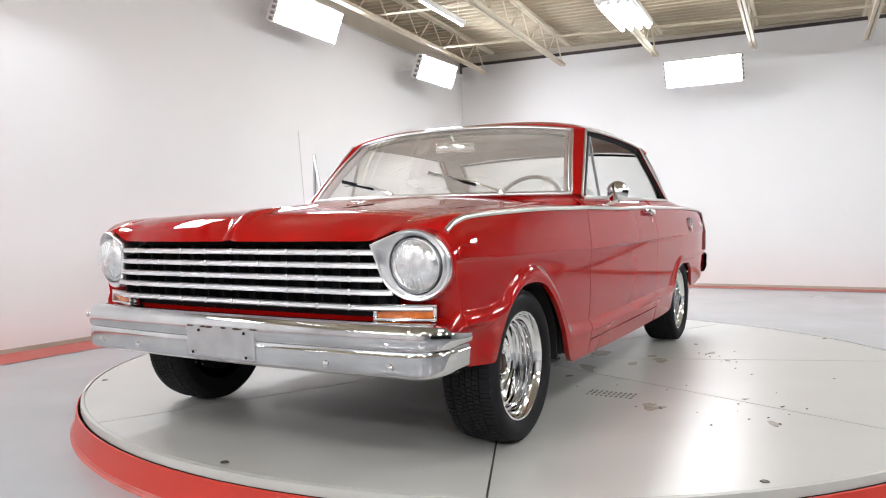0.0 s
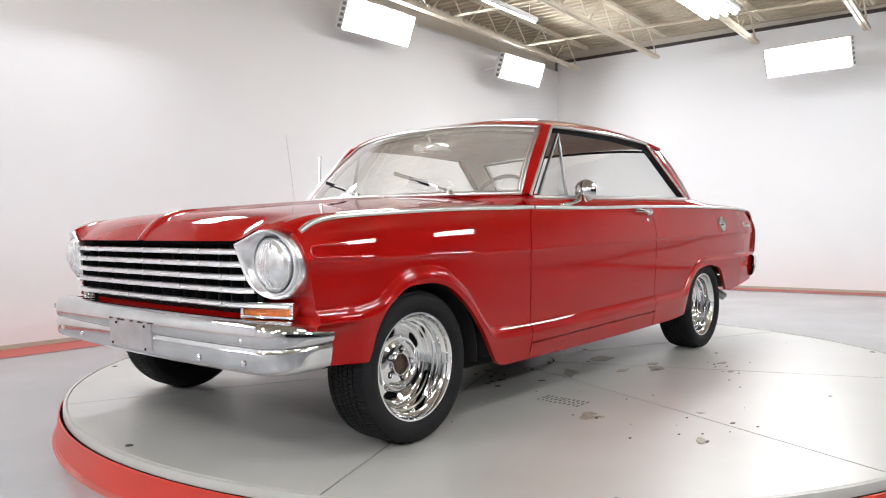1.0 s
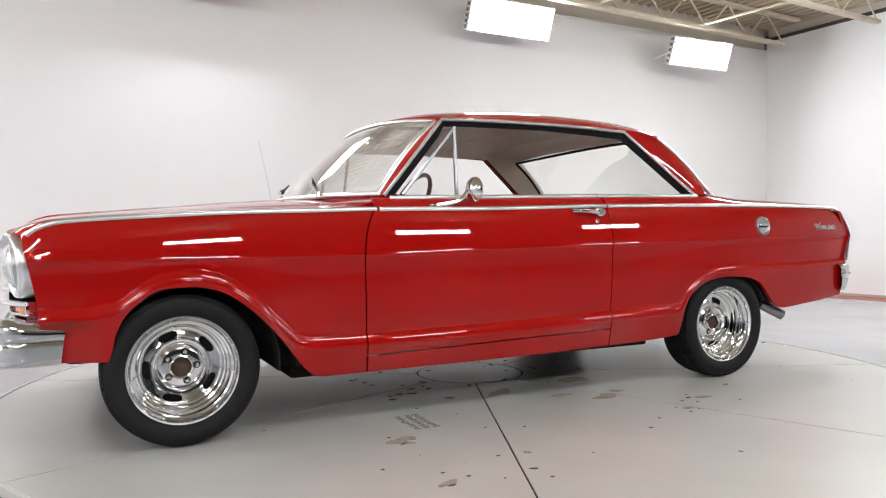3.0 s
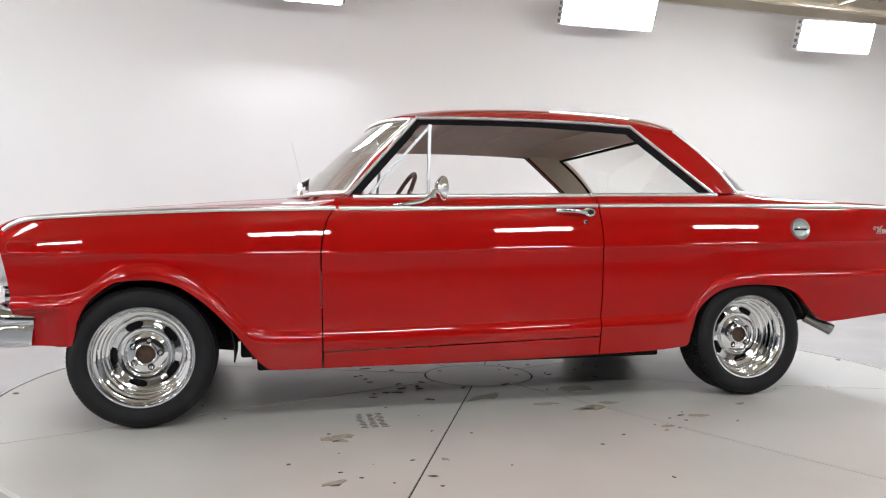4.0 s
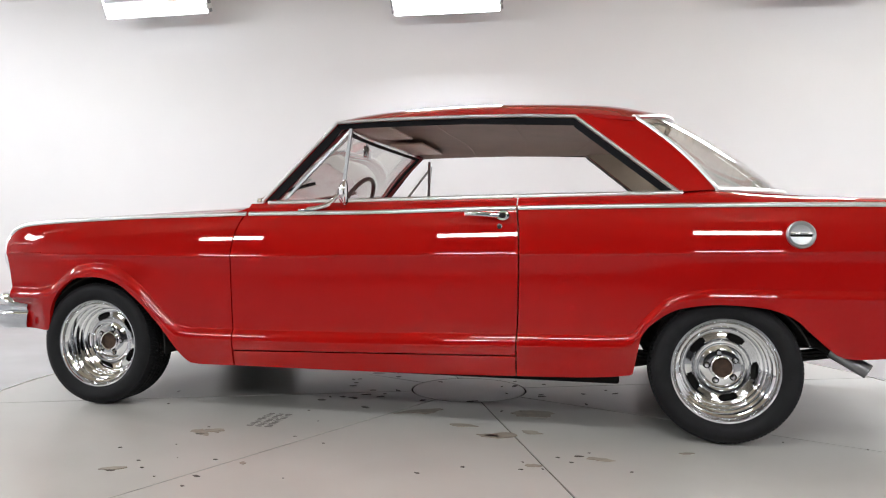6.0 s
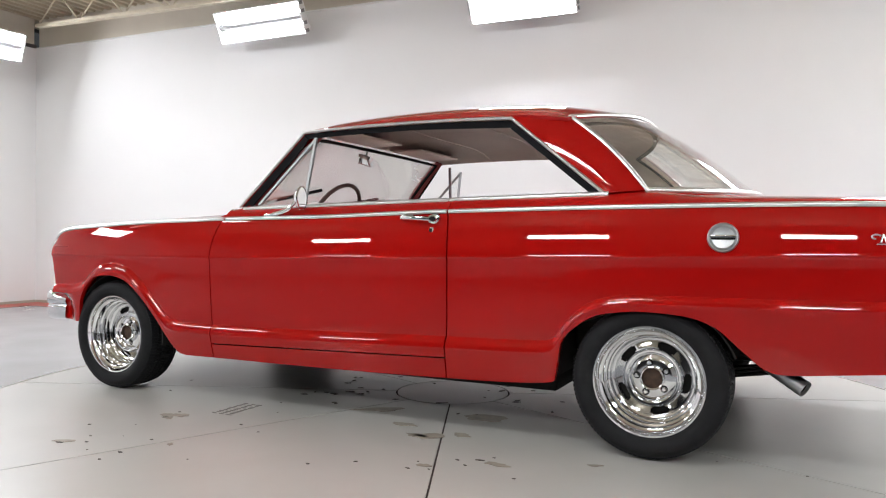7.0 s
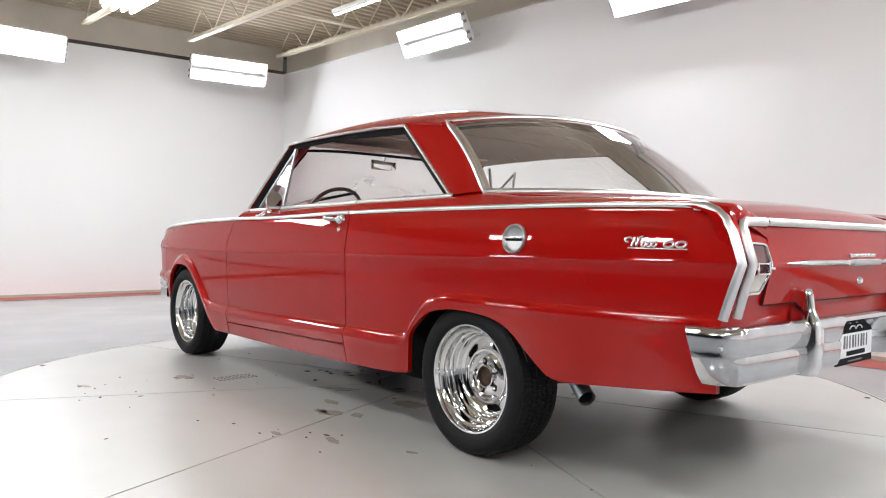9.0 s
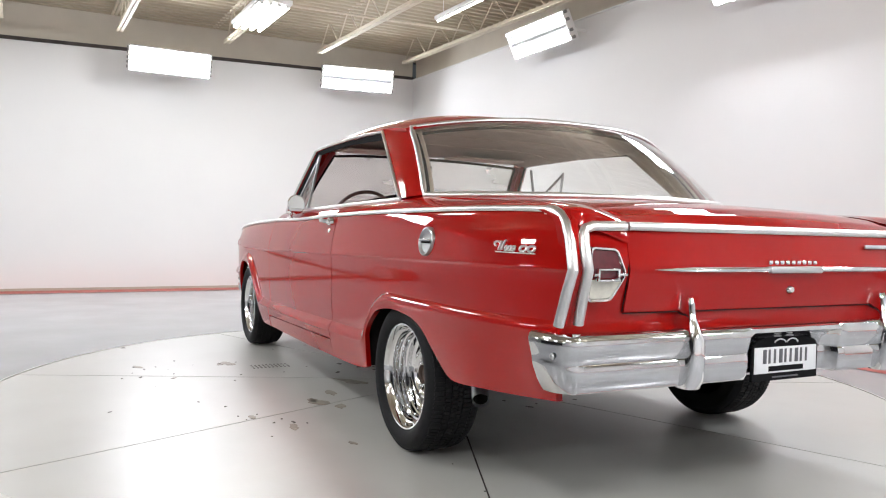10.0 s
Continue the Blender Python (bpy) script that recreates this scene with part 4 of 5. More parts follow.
    sweep(bm, [m(v0), m(v1)], [(-0.007, -0.006), (0.007, -0.006), (0.007, 0.006), (-0.007, 0.006)], (0, s, 0))
    vent = part("vent_window", bm, GREYTRIM, car, "chrome framed vent window swung open" if s > 0 else "chrome framed vent window, closed")
    bm = bmesh.new()
    sweep(bm, [m(v1 + Vector((-0.004, 0, -0.01))), m(v2 + Vector((0, 0, 0.0)))], [(-0.006, -0.006), (0.006, -0.006), (0.006, 0.006), (-0.006, 0.006)], (0, s, 0))
    part("vent_frame", bm, GREYTRIM, vent)
    bm = bmesh.new()
    bm.faces.new([bm.verts.new(m(p)) for p in (v0, v1, v2)])
    bmesh.ops.solidify(bm, geom=list(bm.faces), thickness=0.004)
    g = part("vent_glass", bm, GLASS, vent, "clear glass")
    g.visible_shadow = False

# tulip panel and trunk lid
bm = bmesh.new()


def tulip(u, v):
    yb = 0.788 + (0.660 - 0.788) * u
    p = rear_point(0.0, v)
    x = p.x + 0.005 + (1.792 - p.x - 0.005) * u
    z = (p.z - 0.006) * (1 - u) + (0.974 + 0.020 * (1 - abs(v) ** 2)) * u
    return (x, v * yb, z)


sheet(bm, tulip, lin(0, 1, 6), lin(-1, 1, 24))
flange(bm, lambda co: (0, 0, -0.02))
part("rear_shelf_panel", bm, RED, car)


def trunk_section(u):
    """Down the middle of the lid: x and z."""
    pts = [(1.799, 0.994), (1.89, 0.991), (2.02, 0.983), (2.16, 0.971), (2.27, 0.953), (2.345, 0.928), (2.393, 0.899), (2.414, 0.880), (2.424, 0.82), (2.438, 0.763), (2.428, 0.71), (2.414, 0.645)]
    k = u * (len(pts) - 1)
    i = min(int(k), len(pts) - 2)
    f = k - i
    return [pts[i][j] + (pts[i + 1][j] - pts[i][j]) * f for j in (0, 1)]


def trunk_point(u, v):
    x, z = trunk_section(u)
    top = smooth01((z - 0.86) / 0.06)
    return (x - 0.004 * abs(v) ** 3, v * 0.655, z - 0.020 * abs(v) ** 2.2 * top)


bm = bmesh.new()
sheet(bm, trunk_point, lin(0, 1, 44), lin(-1, 1, 26))
flange(bm, lambda co: (-0.012 if co.x > 2.3 else 0, 0, -0.012 if co.z > 0.7 else 0.0))
trunk = part("trunk_lid", bm, RED, car)
for s in (-1, 1):
    bm = bmesh.new()
    pts = [Vector(trunk_point(u, s)) + Vector((0.0, s * 0.003, 0.0)) for u in lin(0.58, 1, 20)]
    sweep(bm, pts, [(-0.0007, -0.006), (0.0007, -0.006), (0.0007, -0.0030), (-0.0007, -0.0030)], (1, 0, 0.2))
    part("lid_gap", bm, DARK, trunk, "dark gap beside the lid")
bm = bmesh.new()
sweep(bm, [Vector(trunk_point(1, v)) + Vector((-0.002, 0, -0.004)) for v in lin(-1, 1, 16)], [(-0.0009, -0.006), (0.0009, -0.006), (0.0009, 0.0003), (-0.0009, 0.0003)], (1, 0, 0))
part("lid_gap", bm, DARK, trunk, "dark gap below the lid")

# tail panel behind the lamps
REARX = pchip((0.38, 2.38), (0.6, 2.396), (0.645, 2.404), (0.7, 2.418), (0.763, 2.432), (0.84, 2.418), (0.886, 2.402), (0.905, 2.385), (0.918, 2.36), (0.925, 2.32))
bm = bmesh.new()
sheet(bm, lambda z, v: (REARX(z) - 0.012 * abs(v) ** 4, v * 0.860, z - (0.03 * smooth01((z - 0.87) / 0.03) if abs(v) < 0.77 else 0.0)), lin(0.46, 0.925, 24), lin(-1, 1, 36))
flange(bm, lambda co: (-0.03, 0, 0))
tail = part("tail_panel", bm, RED, car)

# chrome along the lid's edge, the centre bar and badge, lock
bm = bmesh.new()
pts = [(2.416, y, 0.884) for y in lin(-0.655, 0.655, 16)]
sweep(bm, pts, half_round(0.026, 0.011), [(0.9, 0, 0.45)] * len(pts))
part("trunk_moulding", bm, BRIGHT, trunk, "broad chrome edge moulding")
bm = bmesh.new()
tip = lambda y: min(1.0, (0.573 - abs(y)) / 0.16) ** 0.8
sheet(bm, lambda y, a: (2.4375 + 0.013 * tip(y) * math.sin(a), y, 0.764 - 0.0095 * tip(y) * math.cos(a)), [-0.5725, -0.56, -0.53, -0.48, -0.42] + lin(-0.38, 0.38, 10) + [0.42, 0.48, 0.53, 0.56, 0.5725], lin(0, math.pi, 6))
bar = part("trunk_bar", bm, CHROME, trunk, "pointed chrome bar with a raised centre badge")
bm = bmesh.new()
box(bm, (2.438, -0.118, 0.753), (2.456, 0.118, 0.774), 0.004)
part("badge", bm, STEEL, bar, "chrome centre badge")
for i in range(9):
    bm = bmesh.new()
    box(bm, (2.430, -0.112 + i * 0.0255, 0.780), (2.440, -0.096 + i * 0.0255, 0.792), 0.002)
    part("badge_letter", bm, CHROME, bar, "small chrome raised letter shape")
bm = bmesh.new()
lathe(bm, [(0.0, 0.010), (0.009, 0.010), (0.014, 0.003), (0.015, 0.0)], 20)
bmesh.ops.transform(bm, matrix=Matrix.Translation((2.426, 0, 0.700)) @ Euler((0, 0, radians(-90))).to_matrix().to_4x4(), verts=bm.verts)
part("trunk_lock", bm, CHROME, trunk, "round chrome trunk lock")
bm = bmesh.new()
box(bm, (2.426, 0.36, 0.832), (2.434, 0.52, 0.845), 0.002)
part("script_badge", bm, STEEL, trunk, "small green and chrome badge bar")

# tail lamps
for s in (-1, 1):
    corners = [(-0.797, 0.826), (-0.708, 0.822), (-0.682, 0.753), (-0.718, 0.679), (-0.799, 0.677)]
    cy, cz = -0.742, 0.753
    out = []
    for i in range(5):
        p, q, r = (Vector(corners[(i + k) % 5]) for k in (-1, 0, 1))
        a, b = q + (p - q).normalized() * 0.014, q + (r - q).normalized() * 0.014
        out += [tuple(a * (1 - k) ** 2 + q * 2 * k * (1 - k) + b * k * k) for k in (0, 0.33, 0.67, 1)]
    NL = len(out)

    def rim(f, dx):
        return [Vector((REARX(z) + dx, -s * (cy + (y - cy) * f), cz + (z - cz) * f)) for y, z in out]

    bm = bmesh.new()
    loops = [[bm.verts.new(p) for p in rim(f, dx)] for f, dx in ((1.03, 0.0), (1.03, 0.012), (1.0, 0.019), (0.93, 0.019), (0.89, 0.013), (0.87, 0.003))]
    for a, b in zip(loops, loops[1:]):
        for i in range(NL):
            bm.faces.new((a[i], a[(i + 1) % NL], b[(i + 1) % NL], b[i]))
    lamp = part("tail_lamp", bm, CHROME, car, "chrome hexagonal tail lamp surround", angle=20)
    inn = [(y, z) for y, z in ((cy + (y - cy) * 0.885, cz + (z - cz) * 0.885) for y, z in out)]

    def cell(name, ys, mat, lab):
        bm = bmesh.new()
        front = [bm.verts.new((REARX(z) + 0.013, -s * y, z)) for y, z in ys]
        back = [bm.verts.new((REARX(z) + 0.002, -s * y, z)) for y, z in ys]
        bm.faces.new(front)
        for i in range(len(ys)):
            bm.faces.new((front[i], front[(i + 1) % len(ys)], back[(i + 1) % len(ys)], back[i]))
        part(name, bm, mat, lamp, lab)

    top = [p for p in inn if p[1] > 0.77]
    low = [p for p in inn if p[1] < 0.74]
    cell("red_lens", top + [(-0.687, 0.753), (-0.690, 0.742), (-0.794, 0.742)], REDLENS, "dark red tail lens")
    cell("reverse_lens", [(-0.794, 0.738), (-0.690, 0.738)] + low, CLEARLENS, "frosted reversing lens")
    bm = bmesh.new()
    for ya, yb, za, zb in ((0.712, 0.782, 0.763, 0.769), (0.712, 0.782, 0.734, 0.740), (0.710, 0.717, 0.734, 0.769), (0.777, 0.784, 0.734, 0.769), (0.684, 0.712, 0.748, 0.756), (0.782, 0.797, 0.748, 0.756)):
        box(bm, (2.440, min(s * ya, s * yb), za), (2.458, max(s * ya, s * yb), zb), 0.002)
    part("lamp_divider", bm, CHROME, lamp, "small chrome ring with side bars")

# ---- front end ----
SATIN = material("satin_anodised_aluminium", (0.88, 0.88, 0.89), rough=0.29, metal=1.0, vary=0.03, scale=9, rough_vary=0.02)
HY, HZ, HR = 0.742, 0.692, 0.116
TIP = Vector((-0.138, 0.068))


def hull(a):
    """Reach of the headlamp bezel from its centre at angle a (0: outward, 90: up): a disc drawn to one corner."""
    d = Vector((math.cos(a), math.sin(a)))
    reach = HR
    base, spread = math.atan2(TIP.y, TIP.x), math.acos(HR / TIP.length)
    for k in (-1, 1):
        t = Vector((math.cos(base + k * spread), math.sin(base + k * spread))) * HR
        e = TIP - t
        det = d.x * (-e.y) + e.x * d.y
        if abs(det) > 1e-9:
            r = (t.x * (-e.y) + e.x * t.y) / det
            w = (d.x * t.y - d.y * t.x) / det
            if -1e-6 <= w <= 1 + 1e-6 and r > 0:
                reach = max(reach, r)
    return reach


def bezel_reach(dz):
    """How far the bezel stretches towards the grille at a height above its centre."""
    return max([-hull(a) * math.cos(a) for a in lin(1.5, 4.7, 400) if abs(hull(a) * math.sin(a) - dz) < 0.004] + [0.03])


# dark backing of the grille and lower front panel
bm = bmesh.new()
box(bm, (-1.925, -0.66, 0.50), (-1.91, 0.66, 0.80))
part("grille_backing", bm, BLACK, car, "black grille opening")
grille = None
BARS = [0.734, 0.691, 0.647, 0.604, 0.554]
for z in BARS:
    half = 0.787 if z < 0.56 else HY - bezel_reach(z - HZ) + 0.004
    bm = bmesh.new()
    pts = [(-2.006 + 0.012 * (v * half / 0.62) ** 2 + 0.075 * smooth01((abs(v * half) - 0.57) / 0.24), v * half, z) for v in lin(-1, 1, 24)]
    sweep(bm, pts, [(-0.0095, -0.020), (0.0095, -0.020), (0.0095, 0.001), (0.0075, 0.004), (0.002, 0.003), (0.0, 0.006), (-0.005, 0.007), (-0.0095, 0.002)], (-1, 0, 0))
    if grille is None:
        grille = part("grille", bm, SATIN, car, "grille of five horizontal chrome bars over black fins")
    else:
        part("grille_bar", bm, SATIN, grille)
    for v in lin(-0.84, 0.84, 8):
        bm = bmesh.new()
        box(bm, (-2.014 + 0.012 * v * v, v * 0.62 - 0.006, z - 0.0105), (-1.99, v * 0.62 + 0.006, z + 0.0105), 0.003)
        part("grille_boss", bm, SATIN, grille)
for i in range(17):
    y = -0.62 + 1.24 * i / 16
    bm = bmesh.new()
    box(bm, (-1.975, y - 0.003, 0.54), (-1.925, y + 0.003, 0.755), 0.001)
    part("grille_fin", bm, BLACK, grille, "thin black upright fin")
bm = bmesh.new()
sheet(bm, lambda u, v: (-1.955 + 0.03 * u + 0.085 * abs(v) ** 3, v * 0.845, 0.518 - 0.145 * u), lin(0, 1, 5), lin(-1, 1, 24))
flange(bm, lambda co: (0.05, 0, 0))
part("front_valance", bm, RED, car)

for s in (-1, 1):
    # red front face of the fender behind bezel and parking lamp
    bm = bmesh.new()
    sheet(bm, lambda z, v: (NOSE(z) + 0.010 - 0.010 * v**3 - 0.02 * (1 - v), s * (0.56 + (flank(NOSE(z), z) - 0.004 - 0.56) * v), z), lin(0.40, 0.815, 20), lin(0, 1, 8))
    flange(bm, lambda co: (0.03, 0, 0))
    part("fender_front", bm, RED, car)
    # headlamp bezel: round outside, drawn to a corner towards the grille
    hy, hz = HY, HZ
    bm = bmesh.new()
    base = math.atan2(TIP.y, TIP.x)
    angles = sorted([2 * math.pi * i / 64 for i in range(64)] + [base, base - 0.02, base + 0.02])
    n = len(angles)
    rings = []
    for f, dx, mix, rr in ((0.98, 0.085, 0, 0), (1.0, 0.004, 0, 0), (0.99, -0.006, 0, 0), (0.965, -0.010, 0, 0), (0.935, -0.009, 0, 0), (0.91, -0.007, 0.0, 0.106), (0.9, -0.006, 0.3, 0.105), (0.9, -0.003, 0.65, 0.102), (0.9, 0.001, 1.0, 0.096), (0.9, 0.010, 1.0, 0.0935), (0.9, 0.05, 1.0, 0.0925)):
        ring = []
        for a in angles:
            r = hull(a) * f * (1 - mix) + rr * mix
            y, z = r * math.cos(a), r * math.sin(a)
            lean = -0.14 * z + 0.27 * y + 0.010 * (max(y, 0) / 0.118) ** 2
            ring.append(bm.verts.new((-1.952 + dx + lean * (1 - 0.55 * mix), s * (hy + y), hz + z)))
        rings.append(ring)
    for a, b in zip(rings, rings[1:]):
        for i in range(n):
            bm.faces.new((a[i], a[(i + 1) % n], b[(i + 1) % n], b[i]))
    bezel = part("headlamp_bezel", bm, SATIN, car, "satin bright metal headlamp surround", angle=50)
    bm = bmesh.new()
    dome = pchip((0.0, 0.042), (0.02, 0.041), (0.04, 0.037), (0.06, 0.030), (0.076, 0.020), (0.086, 0.008))

    def fluted(r, a):
        """Moulded flutes run up the glass in three tiers of different width."""
        x, z = r * math.cos(a), r * math.sin(a)
        pitch = 0.0125 if z > 0.026 else (0.0085 if z > -0.03 else 0.016)
        return (x, dome(r) + 0.0016 * abs(math.sin(math.pi * x / pitch)) * min(1.0, (0.086 - r) / 0.01), z)

    sheet(bm, fluted, [0.0005] + lin(0.006, 0.086, 20), lin(0, 2 * math.pi, 120))
    bmesh.ops.remove_doubles(bm, verts=bm.verts, dist=1e-5)
    hm = Matrix.Translation((-1.940, s * hy, hz)) @ Euler((0, radians(-7), 0)).to_matrix().to_4x4() @ Euler((0, 0, radians(90))).to_matrix().to_4x4()
    bmesh.ops.transform(bm, matrix=hm, verts=bm.verts)
    part("headlamp", bm, LENS, bezel, "round fluted glass sealed headlamp", angle=60)
    bm = bmesh.new()
    lathe(bm, [(0.086, 0.006), (0.088, 0.011), (0.0905, 0.009), (0.092, -0.02)], 40)
    bmesh.ops.transform(bm, matrix=hm, verts=bm.verts)
    part("retaining_ring", bm, DULL, bezel, "thin dull metal retaining ring")
    # parking lamp under it
    bm = bmesh.new()
    y0, y1 = sorted((s * 0.591, s * 0.802))
    for lo, hi in (((-1.945, y0, 0.555), (-1.905, y1, 0.565)), ((-1.945, y0, 0.510), (-1.905, y1, 0.520)), ((-1.945, y0, 0.520), (-1.905, y0 + 0.012, 0.555)), ((-1.945, y1 - 0.012, 0.520), (-1.905, y1, 0.555))):
        box(bm, lo, hi, 0.002)
    turn = Matrix.Translation((-1.935, s * 0.697, 0.537)) @ Euler((0, 0, s * radians(-18))).to_matrix().to_4x4() @ Matrix.Translation((1.935, -s * 0.697, -0.537))
    bmesh.ops.transform(bm, matrix=turn, verts=bm.verts)
    lampf = part("parking_lamp", bm, CHROME, car, "chrome framed amber parking lamp")
    bm = bmesh.new()
    box(bm, (-1.940, y0 + 0.012, 0.520), (-1.905, y1 - 0.012, 0.555), 0.003, turn)
    part("amber_lens", bm, AMBER, lampf, "amber lens")


def bumper(name, path, section, mat, label, ride=0.0):
    """A pressed bumper: a section (out, z) carried along a path in plan; its ends close the shape."""
    bm = bmesh.new()
    rings = []
    k = len(path)
    for i, (x, y, f, cut, dip) in enumerate(path):
        a, b = path[max(i - 1, 0)], path[min(i + 1, k - 1)]
        t = Vector((b[0] - a[0], b[1] - a[1])).normalized()
        nrm = Vector((-t.y, t.x))
        ring = []
        for o, z in section(f):
            ring.append(bm.verts.new((x + nrm.x * o + cut * (section(f)[3][1] - z) - dip * smooth01((0.578 - z) / 0.025), y + nrm.y * o, z)))
        rings.append(ring)
    m = len(rings[0])
    for a, b in zip(rings, rings[1:]):
        for j in range(m - 1):
            bm.faces.new((a[j], a[j + 1], b[j + 1], b[j]))
    bmesh.ops.recalc_face_normals(bm, faces=bm.faces)
    flange(bm, lambda co: (0.02 if co.x < 0 else -0.02, 0, 0))
    return part(name, bm, mat, car, label, angle=40)


def front_section(f):
    # f: 0 in the middle, 1 at the tip
    top, low = 0.514 - 0.020 * f**2, 0.338 + 0.004 * f
    mid = 0.428 + 0.004 * f
    return [(-0.055 + 0.03 * f, top - 0.006), (-0.028, top), (-0.010, top - 0.004), (0.003, top - 0.013), (0.012, top - 0.028), (0.015, top - 0.045), (0.012, mid + 0.008), (0.008, mid + 0.001), (0.003, mid - 0.004), (0.004, mid - 0.012), (0.009, mid - 0.018), (0.008, low + 0.026), (0.003, low + 0.010), (-0.010, low)]


def front_line(y):
    return -2.058 + 0.040 * (abs(y) / 0.80) ** 2


fp = []
for v in lin(-1, 1, 92):
    a = abs(v)
    if a < 0.78:
        y = 0.775 * a / 0.78
        x, b = front_line(y), 0.0
    else:
        # round the corner, then back along the fender
        b = (a - 0.78) / 0.22
        x, y = -2.020 + 0.062 * b + 0.150 * b**2, 0.775 + 0.076 * math.sin(min(b * 1.3, 1) * math.pi / 2)
    fp.append((x, math.copysign(y, v), smooth01((a - 0.78) / 0.22), -0.12 * b**3, 0.0))
fb = bumper("front_bumper", fp, front_section, WORN, "worn chrome front bumper with dull spots and rust")
bm = bmesh.new()
sheet(bm, lambda y, v: (front_line(y) - 0.0165 + 0.0065 * v, y, 0.472 - 0.112 * v), lin(-0.165, 0.165, 10), lin(0, 1, 4))
flange(bm, lambda co: (0.03, 0, 0))
recess = part("plate_recess", bm, DULL, fb, "bare dull plate mount with rust along its upper edge")
rr = random.Random(3)
for i in range(6):
    y = -0.15 + 0.3 * i / 5 + rr.uniform(-0.02, 0.02)
    bm = bmesh.new()
    w, h = rr.uniform(0.012, 0.03), rr.uniform(0.002, 0.005)
    bm.faces.new([bm.verts.new((-2.0758, y + w * math.cos(a) * rr.uniform(0.7, 1.1), 0.469 - h * 0.6 + h * math.sin(a) * rr.uniform(0.5, 1))) for a in lin(0, 2 * math.pi * 11 / 12, 11)])
    flange(bm, lambda co: (0.003, 0, 0))
    part("rust_patch", bm, RUST, recess, "brown rust patch")
for y, z in ((-0.12, 0.452), (0.10, 0.452), (-0.13, 0.368), (0.13, 0.372)):
    bm = bmesh.new()
    lathe(bm, [(0.0, 0.003), (0.005, 0.003), (0.006, 0.0)], 10)
    bmesh.ops.transform(bm, matrix=Matrix.Translation((-2.074, y, z)) @ Euler((0, 0, radians(90))).to_matrix().to_4x4(), verts=bm.verts)
    part("screw", bm, DARK, recess)
for y, z in ((-0.70, 0.375), (-0.46, 0.372), (0.46, 0.372), (0.70, 0.375), (0.80, 0.470), (-0.69, 0.447)):
    bm = bmesh.new()
    lathe(bm, [(0.0, 0.008), (0.007, 0.006), (0.012, 0.0)], 14)
    bmesh.ops.transform(bm, matrix=Matrix.Translation((front_line(y) - 0.009, y, z)) @ Euler((0, 0, radians(90))).to_matrix().to_4x4(), verts=bm.verts)
    part("bumper_bolt", bm, CHROME, fb)


def rear_section(f):
    # f: 0 in the middle, 1 on the wrapped corner
    top, low = 0.594, 0.430
    mid = 0.515
    o = 0.012 * f
    return [(-0.06 + 0.05 * f, top - 0.012), (-0.040 + 0.03 * f, top - 0.002), (-0.022 + 0.02 * f, top + 0.002), (-0.002 + o, top - 0.001), (0.010 + o, top - 0.008), (0.016 + o, top - 0.020), (0.016 + o, top - 0.032), (0.013 + o, top - 0.056), (0.008 + 0.004 * f + o, mid + 0.004), (0.004 + 0.009 * f + o, mid - 0.003), (0.008 + 0.004 * f + o, mid - 0.010), (0.010 + o, mid - 0.022), (0.007 + o * 0.6, low + 0.034), (0.004 + o * 0.2, low + 0.016), (-0.003, low + 0.003), (-0.02, low)]


rp = []
for k in range(-70, 71):
    v = -k / 70
    a = abs(v)
    # along the tail, round the corner, then forward along the flank
    if a < 0.80:
        b = a / 0.80
        x, y, cut = 2.452 - 0.010 * b**2, 0.832 * b, 0.0
    else:
        b = (a - 0.80) / 0.20
        x, y = 2.442 - 0.112 * b**1.5, 0.832 + 0.046 * math.sin(b * math.pi / 2) ** 0.9
        cut = 0.26 * b**3
    rp.append((x, y if v > 0 else -y, smooth01((a - 0.76) / 0.16), cut, 0.055 * smooth01((0.215 - y) / 0.03)))
rb = bumper("rear_bumper", rp, rear_section, WORN, "chrome rear bumper with two upright guards")
for s in (-1, 1):
    bm = bmesh.new()
    prof = [(2.435, 0.680), (2.455, 0.688), (2.474, 0.684), (2.481, 0.666), (2.486, 0.625), (2.500, 0.594), (2.512, 0.565), (2.514, 0.52), (2.508, 0.45), (2.494, 0.424), (2.46, 0.424), (2.435, 0.45)]
    wide = lambda z: 0.011 + 0.016 * smooth01((0.64 - z) / 0.08)
    loops = []
    for k, sh in ((-1.0, 0.014), (-0.7, 0.003), (0.0, -0.002), (0.7, 0.003), (1.0, 0.014)):
        loops.append([bm.verts.new((x - 0.022 - sh, s * 0.440 + k * wide(z), z - (0.6 * sh if z > 0.66 else 0))) for x, z in prof])
    for a, b in zip(loops, loops[1:]):
        for i in range(len(prof)):
            bm.faces.new((a[i], a[(i + 1) % len(prof)], b[(i + 1) % len(prof)], b[i]))
    bm.faces.new(loops[0])
    bm.faces.new(loops[-1][::-1])
    part("bumper_guard", bm, CHROME, rb, "upright chrome bumper guard", angle=45)
    bm = bmesh.new()
    lathe(bm, [(0.0, 0.006), (0.006, 0.005), (0.009, 0.0)], 12)
    bmesh.ops.transform(bm, matrix=Matrix.Translation((2.412, s * 0.893, 0.535)) @ Matrix.Diagonal((1, s, 1, 1)), verts=bm.verts)
    part("bumper_bolt", bm, STEEL, rb)
